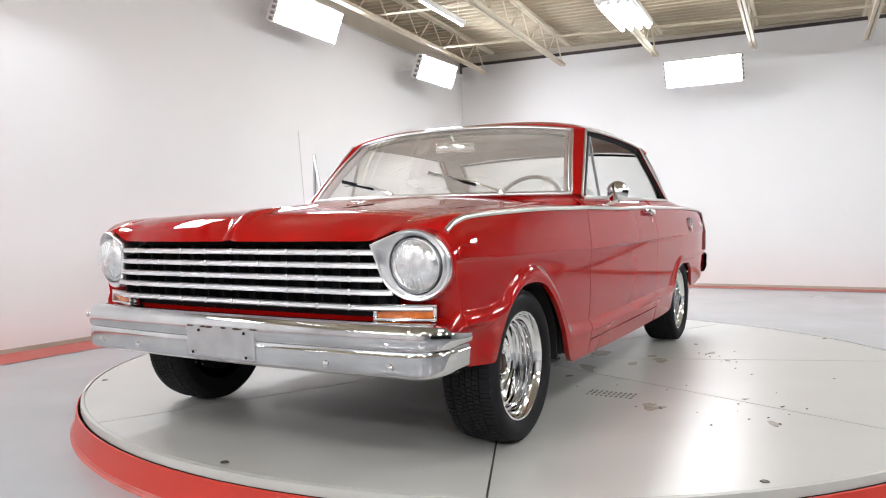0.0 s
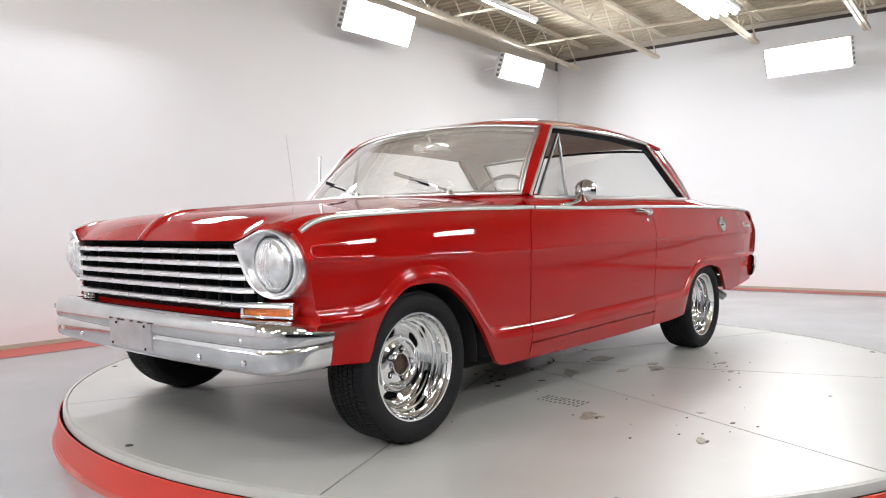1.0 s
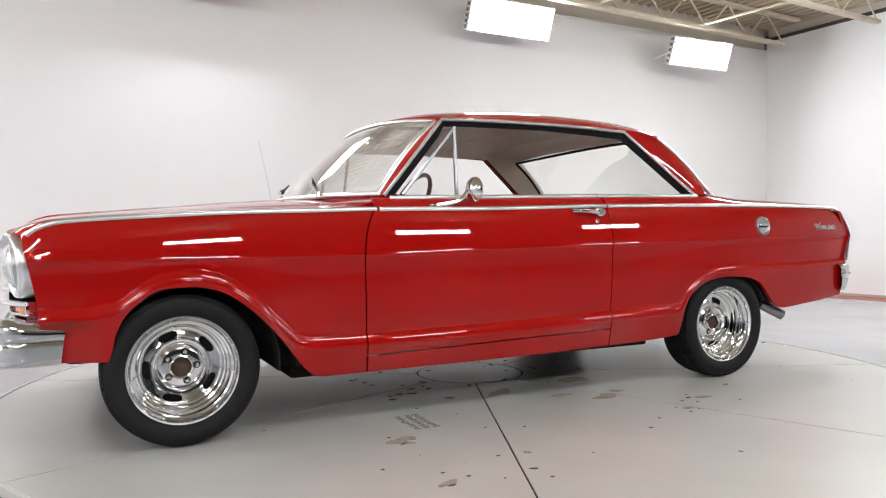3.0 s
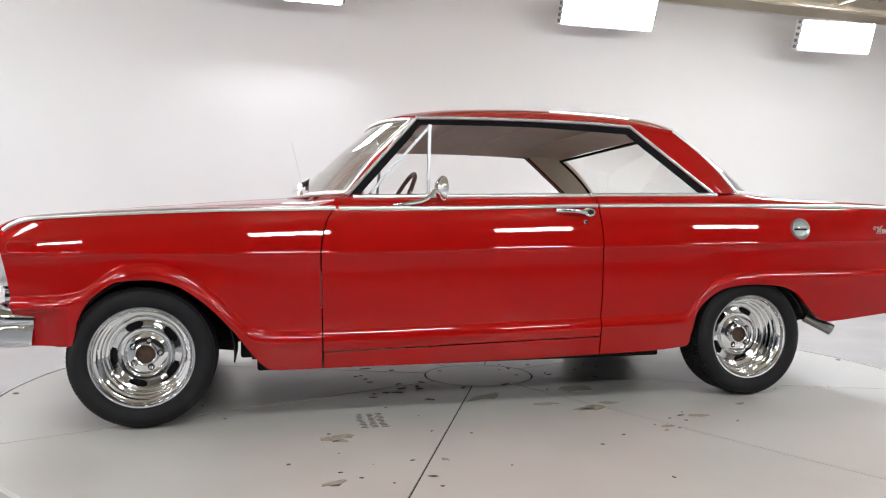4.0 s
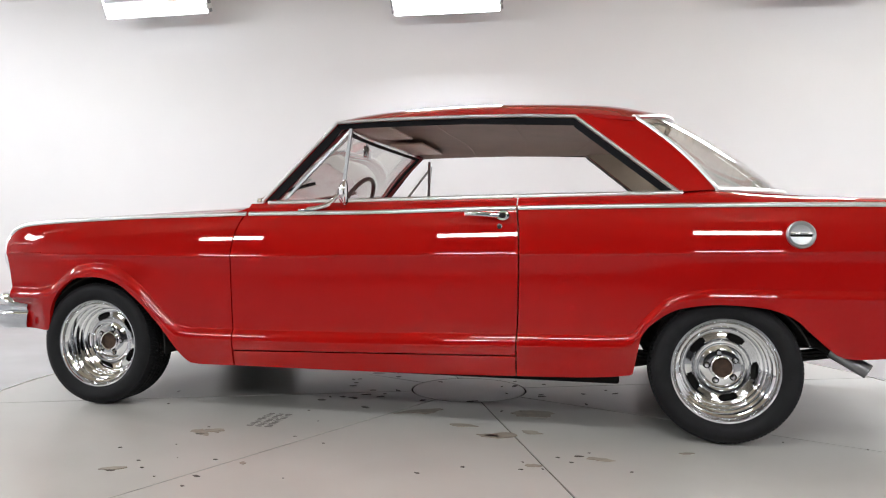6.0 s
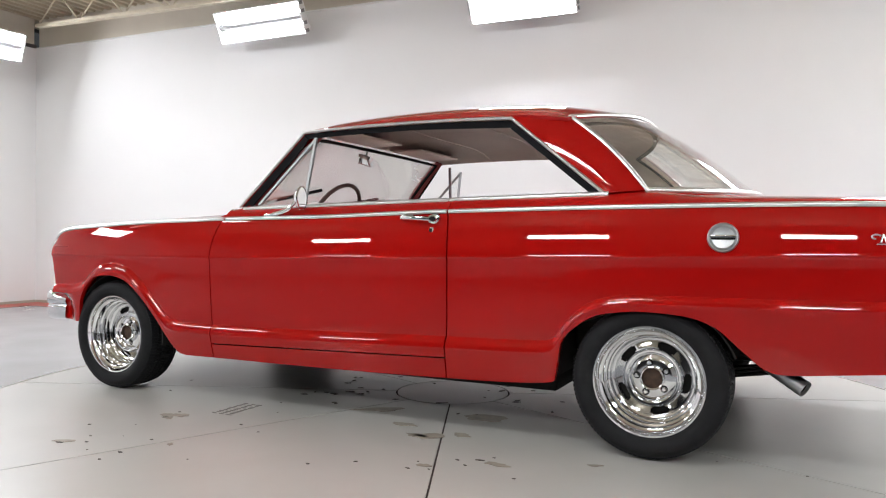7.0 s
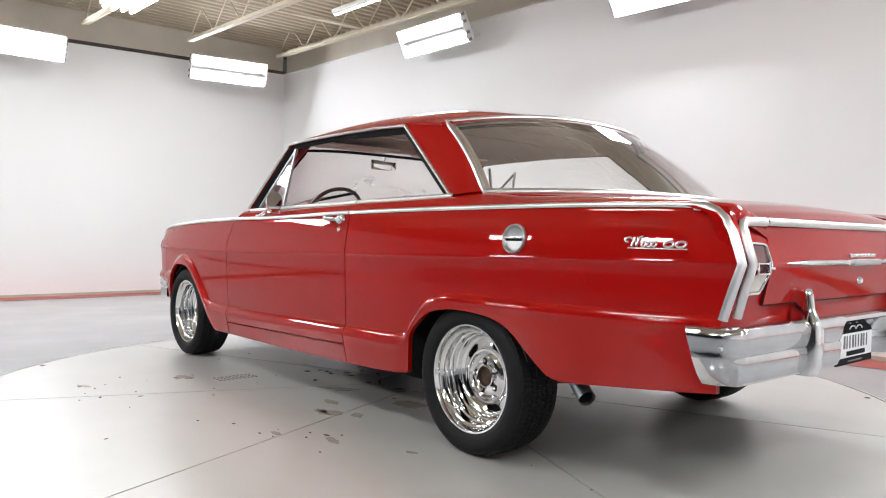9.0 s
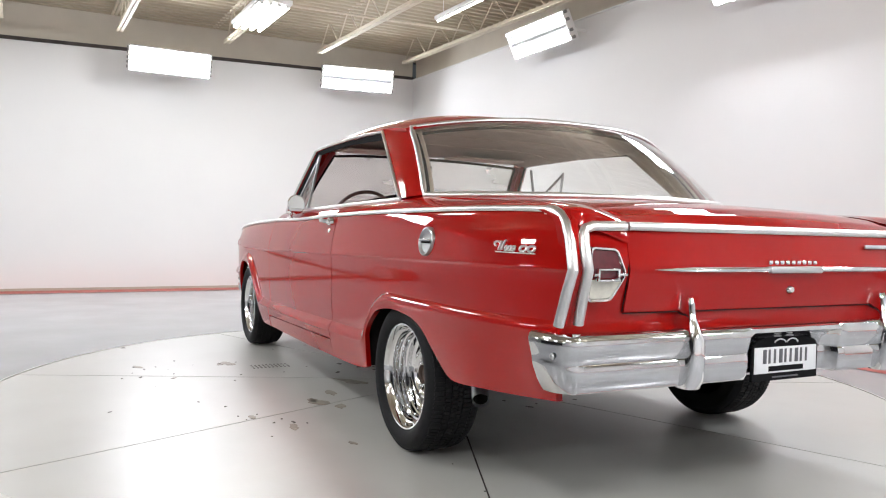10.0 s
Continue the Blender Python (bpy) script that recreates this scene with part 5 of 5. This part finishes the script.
# plate in the bumper's recess, with bars in place of its marks
bm = bmesh.new()
outline = [(-0.150, 0.4140), (0.150, 0.4140), (0.150, 0.5200), (0.135, 0.5380), (0.09, 0.5480), (0.05, 0.5600), (-0.05, 0.5600), (-0.09, 0.5480), (-0.135, 0.5380), (-0.150, 0.5200)]
faces = [[bm.verts.new((x, y, z)) for y, z in outline] for x in (2.4120, 2.4200)]
bm.faces.new(faces[1])
for k in range(len(outline)):
    bm.faces.new((faces[0][k], faces[0][(k + 1) % 10], faces[1][(k + 1) % 10], faces[1][k]))
plate = part("licence_plate", bm, BLACK, rb, "white dealer plate in a black frame with an arched top")
bm = bmesh.new()
box(bm, (2.4200, -0.143, 0.4380), (2.4225, 0.143, 0.5200), 0.001)
part("plate_face", bm, PLATEW, plate, "white plate face")
for k in range(9):
    bm = bmesh.new()
    box(bm, (2.4225, -0.106 + k * 0.0242, 0.4690), (2.4235, -0.106 + k * 0.0242 + (0.010 if k % 3 else 0.016), 0.5130), 0.0003)
    part("plate_bar", bm, PLATEG, plate, "dark grey bar in place of a plate letter")
bm = bmesh.new()
box(bm, (2.4225, -0.080, 0.4440), (2.4235, 0.080, 0.4600), 0.0003)
part("plate_bar", bm, BLACK, plate, "black bar of unreadable lettering")
bm = bmesh.new()
box(bm, (2.4200, -0.060, 0.4220), (2.4212, 0.060, 0.4270), 0.0003)
part("plate_bar", bm, PLATEG, plate, "thin pale bar of unreadable lettering")
bm = bmesh.new()
for k in (-1, 1):
    sweep(bm, [(2.4215, k * 0.028 + 0.026 * math.cos(a), 0.5300 + 0.014 * math.sin(a)) for a in lin(0.2, 2.9, 10)], circle(0.0022, 6))
part("plate_mark", bm, PLATEW, plate, "pale double arch outline mark")

# ---- wheels ----


def wheel(x, s, spin=0.0):
    """Tyre, chrome slotted rim, hub and nuts; y runs outward."""
    place = Matrix.Translation((x, s * 0.780, 0.290)) @ Euler((0, -radians(spin), 0)).to_matrix().to_4x4() @ Matrix.Diagonal((1, s, 1, 1))

    def put(bm):
        bmesh.ops.transform(bm, matrix=place, verts=bm.verts)
        return bm

    bm = bmesh.new()
    disc = [(0.190, 0.074), (0.185, 0.066), (0.178, 0.062), (0.176, 0.050), (0.175, 0.036), (0.168, 0.032), (0.166, 0.020), (0.1655, 0.010), (0.160, 0.006), (0.158, -0.006), (0.1575, -0.014), (0.152, -0.020), (0.147, -0.022)]
    lathe(bm, disc, 64)
    w = part("wheel", put(bm), CHROME, car, "polished chrome slotted wheel", angle=30)
    bm = bmesh.new()
    # slotted face: five slots
    n = 100
    radii = [(0.147, -0.022), (0.144, -0.020), (0.140, -0.019), (0.136, -0.018), (0.116, -0.013), (0.112, -0.011), (0.108, -0.004), (0.103, 0.001), (0.097, 0.000), (0.093, -0.008), (0.088, -0.012), (0.076, -0.006), (0.070, -0.003), (0.046, -0.003), (0.0445, 0.010), (0.041, 0.012), (0.038, 0.010), (0.0375, -0.012)]
    rings = [[bm.verts.new((r * math.cos(2 * math.pi * i / n), y, r * math.sin(2 * math.pi * i / n))) for i in range(n)] for r, y in radii]
    for j, (a, b) in enumerate(zip(rings, rings[1:])):
        for i in range(n):
            if j == 3 and (i % 20) < 9:
                continue
            if j in (2, 4) and 1 <= (i % 20) < 8:
                continue
            bm.faces.new((a[i], a[(i + 1) % n], b[(i + 1) % n], b[i]))
    flange(bm, lambda co: (0, -0.014, 0))
    part("slotted_disc", put(bm), CHROME, w, "chrome disc with five oval slots", angle=30)
    bm = bmesh.new()
    lathe(bm, [(0.190, 0.074), (0.194, 0.086), (0.198, 0.092), (0.204, 0.092), (0.208, 0.086), (0.207, 0.072)], 64)
    part("trim_ring", put(bm), CHROME, w, "chrome rim lip")
    bm = bmesh.new()
    lathe(bm, [(0.0, -0.004), (0.032, -0.005), (0.039, -0.010)], 24)
    part("hub_cap", put(bm), RUST, w, "rusty bare hub centre")
    for i in range(5):
        a = 2 * math.pi * i / 5 + radians(16 + 36)
        bm = bmesh.new()
        lathe(bm, [(0.0, 0.014), (0.006, 0.014), (0.0085, 0.010), (0.0085, -0.006)], 6)
        bmesh.ops.translate(bm, verts=bm.verts, vec=(0.058 * math.cos(a), 0, 0.058 * math.sin(a)))
        part("lug_nut", put(bm), CHROME, w)
        # no hollow here: a flat dark ring paints the shade of the nut's recess
        bm = bmesh.new()
        lathe(bm, [(0.009, -0.002), (0.0135, -0.002), (0.0145, -0.004)], 14)
        bmesh.ops.translate(bm, verts=bm.verts, vec=(0.058 * math.cos(a), 0, 0.058 * math.sin(a)))
        part("nut_shade_ring", put(bm), DARK, w, "flat dark ring standing for the shaded recess round a wheel nut")
    bm = bmesh.new()
    lathe(bm, [(0.0, -0.04), (0.135, -0.04), (0.145, -0.05), (0.145, -0.09), (0.0, -0.09)], 32)
    part("brake_drum", put(bm), DARK, w, "dark brake drum")
    bm = bmesh.new()
    prof = [(0.190, -0.09), (0.205, -0.096), (0.235, -0.108), (0.258, -0.108), (0.272, -0.098)]
    prof += [(0.2815, -0.082), (0.2815, 0.082)]
    prof += [(0.278, 0.090), (0.272, 0.098), (0.264, 0.104), (0.258, 0.1065), (0.254, 0.1085), (0.240, 0.109), (0.225, 0.106), (0.212, 0.098), (0.206, 0.088), (0.196, 0.078)]
    lathe(bm, prof, 72)
    tyre = part("tyre", put(bm), RUBBER, w, "black radial road tyre")
    # tread blocks, two shoulder rows and three ribs
    bm = bmesh.new()
    count = 104
    for k, (y0, y1, skew) in enumerate(((-0.089, -0.056, 0.012), (-0.051, -0.026, -0.01), (-0.021, -0.002, 0.01), (0.002, 0.021, -0.01), (0.026, 0.051, 0.01), (0.056, 0.089, -0.012))):
        for i in range(count):
            a0 = 2 * math.pi * (i + 0.5 * (k % 2)) / count
            a1 = a0 + 2 * math.pi / count * (0.72 if k in (0, 5) else 0.80)
            vs2 = []
            for r in (0.2765, 0.288):
                for a, y in ((a0, y0), (a1, y0 + skew * 0.3), (a1, y1), (a0, y1 - skew * 0.3)):
                    rr = r - (0.006 if abs(y) > 0.084 else 0)
                    vs2.append(bm.verts.new((rr * math.cos(a), y, rr * math.sin(a))))
            for q in ((4, 5, 6, 7), (0, 1, 5, 4), (1, 2, 6, 5), (2, 3, 7, 6), (3, 0, 4, 7)):
                bm.faces.new([vs2[j] for j in q])
    part("tread", put(bm), RUBBER, tyre, "worn tread blocks")
    return w


for s in (-1, 1):
    wheel(-1.397, s, 23)
    wheel(1.397, s, 50)

# ---- underbody ----
bm = bmesh.new()
box(bm, (-0.95, -0.70, 0.185), (1.00, 0.70, 0.265), 0.01)
box(bm, (-1.80, -0.60, 0.30), (-0.95, 0.60, 0.50), 0.02)
box(bm, (1.0, -0.52, 0.34), (1.9, 0.52, 0.44), 0.02)
box(bm, (1.75, -0.46, 0.36), (2.12, 0.46, 0.47), 0.03)
box(bm, (-1.02, -0.70, 0.245), (-0.93, 0.70, 0.60), 0.01)
part("floor_pan", bm, DARK, car, "black underbody floor pan")
# closing sheets between the pan and the body's lower edge
for s in (-1, 1):
    for x0, x1, y0, rise in ((-0.96, 1.02, 0.64, 0.022), (1.70, 2.33, 0.40, 0.020)):
        bm = bmesh.new()
        sheet(bm, lambda x, v: (x, s * (y0 + (flank(x, LOWER(x) + rise) - 0.010 - y0) * v), LOWER(x) + rise), lin(x0, x1, 14), lin(0, 1, 3))
        flange(bm, lambda co: (0, 0, 0.004))
        part("closing_panel", bm, DARK, car, "black underbody closing panel")
bm = bmesh.new()
box(bm, (-1.84, -0.64, 0.50), (-0.80, 0.64, 0.79), 0.02)
part("engine_bay", bm, DARK, car, "dark engine bay inner panels")
bm = bmesh.new()
box(bm, (1.30, -0.60, 0.42), (2.36, 0.60, 0.86), 0.02)
part("trunk_well", bm, DARK, car, "dark boot inner panels")
for s in (-1, 1):
    for x, r in ((-1.36, 0.325), (1.43, 0.29)):
        bm = bmesh.new()
        lathe(bm, [(r, 0.0), (r, 0.32), (0.10, 0.33)], 32, radians(-6 if x < 0 else 22), radians(170 if x < 0 else 174))
        bmesh.ops.transform(bm, matrix=Matrix.Translation((x, s * 0.875, 0.29)) @ Matrix.Diagonal((1, -s, 1.0, 1)), verts=bm.verts)
        bmesh.ops.solidify(bm, geom=list(bm.faces), thickness=0.006)
        part("wheel_well", bm, DARK, car, "dark wheel arch liner")
for s in (-1, 1):
    # splash panels that close the arches towards the cabin
    for x0, x1 in ((-0.97, -0.945), (1.005, 1.03)):
        bm = bmesh.new()
        box(bm, (x0, min(s * 0.50, s * 0.868), 0.265), (x1, max(s * 0.50, s * 0.868), 0.56), 0.004)
        part("splash_panel", bm, DARK, car, "dark inner splash panel")
for x in (-1.397, 1.397):
    bm = bmesh.new()
    sweep(bm, [(x, -0.70, 0.29), (x, 0.70, 0.29)], circle(0.038, 10))
    if x > 0:
        lathe(bm, [(0.0, -0.12), (0.09, -0.10), (0.12, 0.0), (0.09, 0.10), (0.0, 0.12)], 16)
        bmesh.ops.translate(bm, verts=[v for v in bm.verts if abs(v.co.x) < 0.2 and abs(v.co.z) < 0.2], vec=(x, 0, 0.29))
    part("axle", bm, DARK, car, "dark steel axle")
bm = bmesh.new()
box(bm, (-1.66, -0.17, 0.245), (-1.12, 0.17, 0.33), 0.03)
box(bm, (-1.48, -0.13, 0.205), (-1.16, 0.13, 0.26), 0.025)
part("oil_pan", bm, DARK, car, "grimy dark engine sump")
for s in (-1, 1):
    bm = bmesh.new()
    sweep(bm, bezier((0.6, s * 0.42, 0.20), (1.905, s * 0.815, 0.305), 8, (1.15, s * 0.45, 0.26), (1.45, s * 0.52, 0.44), (1.72, s * 0.72, 0.41)), circle(0.024, 12), None, caps=False)
    pipe = part("exhaust_pipe", bm, DARK, car, "dark exhaust pipe")
    bm = bmesh.new()
    sweep(bm, [(1.80, s * 0.765, 0.370), (1.915, s * 0.820, 0.302)], circle(0.029, 16), None, caps=False)
    bmesh.ops.solidify(bm, geom=list(bm.faces), thickness=0.003)
    part("exhaust_tip", bm, STEEL, pipe, "bare bright steel exhaust tip")
    bm = bmesh.new()
    for k in range(3):
        sweep(bm, [(0.85 + 0, s * 0.54, 0.30 + 0.014 * k), (1.40, s * 0.54, 0.245 + 0.014 * k), (2.0, s * 0.54, 0.34 + 0.014 * k)], [(-0.03, -0.005), (0.03, -0.005), (0.03, 0.005), (-0.03, 0.005)])
    part("leaf_spring", bm, DARK, car, "dark rear leaf spring")

# ---- cabin ----
bm = bmesh.new()
box(bm, (-0.72, -0.70, 0.62), (-0.40, 0.70, 0.925), 0.03)
part("dashboard", bm, REDVINYL, car, "dark red padded dashboard")
bm = bmesh.new()
box(bm, (1.05, -0.68, 0.88), (1.50, 0.68, 0.945), 0.01)
shelf = part("parcel_shelf", bm, BEIGE, car, "pale beige parcel shelf under the rear window")
bm = bmesh.new()
box(bm, (-0.42, -0.73, 0.272), (0.95, 0.73, 0.30))
box(bm, (0.86, -0.70, 0.30), (0.92, 0.70, 0.90), 0.02)
part("cabin_floor", bm, BEIGE, car, "beige cabin floor and rear bulkhead")
bm = bmesh.new()
box(bm, (-0.05, -0.68, 0.30), (0.80, 0.68, 0.62), 0.05)
part("bench_seat", bm, BEIGE, car, "low pale beige vinyl bench seat")
for s in (-1, 1):
    bm = bmesh.new()
    box(bm, (-0.60, min(s * 0.765, s * 0.795), 0.32), (0.98, max(s * 0.765, s * 0.795), 0.938), 0.008)
    part("door_card", bm, BEIGE, car, "pale beige vinyl inner side trim")
bm = bmesh.new()
ring = [(0.192 * math.cos(2 * math.pi * i / 40), 0.192 * math.sin(2 * math.pi * i / 40), 0) for i in range(40)]
sm = Matrix.Translation((-0.290, -0.430, 0.915)) @ Euler((0, radians(-62), 0)).to_matrix().to_4x4()
sweep(bm, [sm @ Vector(p) for p in ring], circle(0.011, 8), None, closed=True)
steer = part("steering_wheel", bm, BROWN, car, "thin rimmed dark brown steering wheel")
bm = bmesh.new()
sweep(bm, [sm @ Vector((0, -0.19, 0)), sm @ Vector((0, -0.08, -0.03)), sm @ Vector((0, 0.08, -0.03)), sm @ Vector((0, 0.19, 0))], circle(0.010, 8))
part("spoke", bm, BROWN, steer)
bm = bmesh.new()
sweep(bm, [sm @ Vector((0, 0, 0.0)), sm @ Vector((0, 0, -0.35))], circle(0.026, 12))
part("steering_column", bm, BROWN, steer)
# inside mirror
bm = bmesh.new()
mm = Matrix.Translation((-0.350, -0.03, 1.258)) @ Euler((0, radians(4), radians(14))).to_matrix().to_4x4()
box(bm, (-0.012, -0.11, -0.028), (0.010, 0.11, 0.028), 0.006, mm)
rv = part("interior_mirror", bm, CHROME, car, "chrome backed interior mirror")
bm = bmesh.new()
box(bm, (0.010, -0.108, -0.0262), (0.013, 0.108, 0.0262), 0.001, mm)
part("mirror_glass", bm, material("mirror_glass", (0.85, 0.86, 0.86), rough=0.02, metal=1.0, vary=0.01, rough_vary=0.01), rv, "mirror glass")
bm = bmesh.new()
sweep(bm, [(-0.355, -0.03, 1.275), (-0.36, 0.0, 1.335)], circle(0.006, 8))
part("mirror_stem", bm, STEEL, rv)

# ---- outside fittings ----
# round door mirror on the driver's side
bm = bmesh.new()
lathe(bm, [(0.0, -0.024), (0.013, -0.023), (0.029, -0.017), (0.047, -0.004), (0.056, 0.008), (0.056, 0.014), (0.052, 0.016)], 32)
dm = Matrix.Translation((-0.170, -0.885, 0.990)) @ Euler((0, 0, radians(-78))).to_matrix().to_4x4()
bmesh.ops.transform(bm, matrix=dm, verts=bm.verts)
dmir = part("door_mirror", bm, CHROME, car, "round chrome door mirror on a bent stalk")
bm = bmesh.new()
lathe(bm, [(0.0, 0.0135), (0.052, 0.0135), (0.054, 0.010)], 32)
bmesh.ops.transform(bm, matrix=dm, verts=bm.verts)
part("mirror_glass", bm, bpy.data.materials["mirror_glass"], dmir, "mirror glass")
bm = bmesh.new()
sweep(bm, bezier((-0.34, -0.872, 0.918), (-0.195, -0.880, 0.980), 6, (-0.24, -0.888, 0.938)), circle(0.009, 8))
box(bm, (-0.38, -0.882, 0.908), (-0.30, -0.858, 0.922), 0.004)
part("mirror_stalk", bm, CHROME, dmir)

# wipers
for (px, py, pz), (qx, qy, qz) in (((-0.755, -0.495, 0.982), (-0.648, -0.033, 1.100)), ((-0.775, 0.12, 0.990), (-0.615, 0.55, 1.080))):
    p, q = Vector((px, py, pz)), Vector((qx, qy, qz))
    bm = bmesh.new()
    lathe(bm, [(0.0, 0.02), (0.012, 0.018), (0.016, 0.0)], 12)
    bmesh.ops.transform(bm, matrix=Matrix.Translation(p - Vector((0, 0, 0.012))) @ Euler((radians(90), 0, 0)).to_matrix().to_4x4(), verts=bm.verts)
    e = p + (q - p) * 0.62 + Vector((-0.02, 0, 0.006))
    sweep(bm, [p, p + (e - p) * 0.5 + Vector((-0.02, 0, 0.01)), e], [(-0.008, -0.003), (0.008, -0.003), (0.006, 0.003), (-0.006, 0.003)])
    wip = part("wiper", bm, CHROME, car, "chrome windscreen wiper arm, parked")
    bm = bmesh.new()
    a, b = e + (p - q) * 0.30 + Vector((0.006, 0, 0)), q + Vector((-0.006, 0, 0))
    sweep(bm, [a, b], [(-0.004, -0.012), (0.004, -0.012), (0.003, 0.006), (-0.003, 0.006)])
    part("wiper_blade", bm, BLACK, wip, "black wiper blade")

# side badge: bar shapes standing for the script
bm = bmesh.new()


def on_flank(x, z, o=0.0):
    return Vector((x, -(flank(x, z) + o), z))


sweep(bm, [on_flank(x, 0.801, 0.003) for x in lin(2.112, 2.300, 8)], half_round(0.004, 0.003), (0, -1, 0))
quarter_l = [o for o in car.children if o.name.startswith("rear_quarter")][0]
badge = part("side_badge", bm, BRIGHT, quarter_l, "small chrome script badge")


def badge_stroke(pts, r=0.0028, closed=False):
    bm = bmesh.new()
    sweep(bm, [on_flank(x, z, 0.004) for x, z in pts], [(-r, -0.003), (r, -0.003), (r * 0.7, 0.002), (-r * 0.7, 0.002)], (0, -1, 0), closed=closed)
    part("badge_stroke", bm, BRIGHT, badge)


def oval(cx, cz, a, b, n=16, lean=0.25):
    return [(cx + a * math.cos(2 * math.pi * i / n) + lean * b * math.sin(2 * math.pi * i / n), cz + b * math.sin(2 * math.pi * i / n)) for i in range(n)]


badge_stroke([(2.112 + 0.013 * math.cos(a), 0.825 + 0.007 * math.sin(a)) for a in lin(0.4, 4.6, 12)])
badge_stroke([(2.124, 0.806), (2.132, 0.833)], 0.0028)
badge_stroke([(2.132, 0.833), (2.139, 0.807)], 0.0020)
badge_stroke([(2.139, 0.807), (2.149, 0.834), (2.157, 0.836)], 0.0028)
for cx in (2.163, 2.181, 2.197):
    badge_stroke(oval(cx, 0.813, 0.0065, 0.007), 0.0026, True)
for cx in (2.243, 2.279):
    badge_stroke(oval(cx, 0.814, 0.0145, 0.008, 20), 0.0036, True)

# aerial on the far fender
bm = bmesh.new()
sweep(bm, [(-0.66, 0.79, 0.93), (-0.69, 0.78, 1.10), (-0.753, 0.75, 1.362)], circle(0.0015, 6))
part("aerial", bm, STEEL, car, "thin steel aerial rod on the far side")

# ---- marks on the turntable ----
rng = random.Random(7)


def mark(x, y, r, mat, name, label, stretch=1.0, turn=0.0, z=0.0025):
    bm = bmesh.new()
    n = 12
    pts = []
    for i in range(n):
        a = 2 * math.pi * i / n
        k = r * rng.uniform(0.55, 1.15)
        p = Vector((k * math.cos(a) * stretch, k * math.sin(a), 0))
        p.rotate(Euler((0, 0, turn)))
        pts.append(bm.verts.new((x + p.x, y + p.y, z)))
    bm.faces.new(pts)
    got = bmesh.ops.extrude_face_region(bm, geom=list(bm.faces))
    for v in got["geom"]:
        if isinstance(v, bmesh.types.BMVert):
            v.co.z -= 0.002
    return part(name, bm, mat, table, label)


for x, y, r in ((0.487, -0.96, 0.035), (0.55, -0.94, 0.045), (0.644, -0.867, 0.03), (-0.62, -1.155, 0.03)):
    mark(x, y, r, OILSTAIN, "oil_stain", "dried brown oil stain", 1.8, rng.uniform(-0.5, 0.5))
for x, y, r, k in ((0.93, -1.17, 0.022, 2.4), (0.70, -1.30, 0.018, 1.6), (-0.66, -1.19, 0.030, 2.6), (-0.70, -1.68, 0.024, 1.8), (0.36, -0.82, 0.030, 2.2), (1.24, -1.02, 0.016, 2.0), (-0.30, -1.52, 0.014, 1.5), (0.12, -0.62, 0.05, 2.6), (0.62, -0.55, 0.06, 2.2)):
    mark(x, y, r, OILSTAIN, "oil_stain", "dried brown oil stain", k, rng.uniform(-0.6, 0.6), 0.0022)
for x, y in ((-1.083, -0.777), (-0.839, -1.459), (-0.673, -1.111), (-0.601, -1.151), (-0.672, -1.582), (-0.61, -1.649), (-0.515, -1.721), (-0.372, -1.782), (-0.414, -1.507), (-0.386, -0.736), (-0.266, -1.157), (-0.119, -1.221), (0.461, -1.376), (0.323, -1.478), (0.659, -1.27), (0.829, -1.233), (0.662, -1.355), (0.779, -1.186), (0.735, -1.333), (1.036, -1.292)):
    mark(x, y, rng.uniform(0.0035, 0.0065), GRIME, "dirt_speck", "small dark oily speck", 1.6, rng.uniform(-0.4, 0.4))
for x, y in ((-0.654, -1.213), (-0.698, -1.70), (-0.382, -1.685), (0.851, -1.152)):
    mark(x, y, 0.008, GRIME, "dirt_speck", "small dark oily blot", 2.2, rng.uniform(-0.3, 0.4))
for k in range(10):
    a, rr = rng.uniform(-2.9, -0.2), rng.uniform(0.9, 2.2)
    mark(TC.x + rr * math.cos(a), TC.y + rr * math.sin(a), rng.uniform(0.0015, 0.0045), GRIME, "dirt_speck", "small dark oily speck", rng.uniform(1, 2.5), rng.uniform(0, 3))
for k in range(34):
    mark(rng.uniform(-0.45, 1.0), rng.uniform(-0.62, 0.35), rng.uniform(0.004, 0.016), GRIME, "dirt_speck", "dark oily drip under the car", rng.uniform(1, 2.6), rng.uniform(0, 3))
for x, r in ((-0.522, 0.006), (-0.478, 0.006), (-0.438, 0.006)):
    for j in range(10):
        mark(x + rng.uniform(-0.004, 0.004), -0.835 - 0.0235 * j, r, TYREMARK, "tyre_print", "faint printed tyre mark", rng.uniform(2.0, 3.2), rng.uniform(-0.15, 0.15))
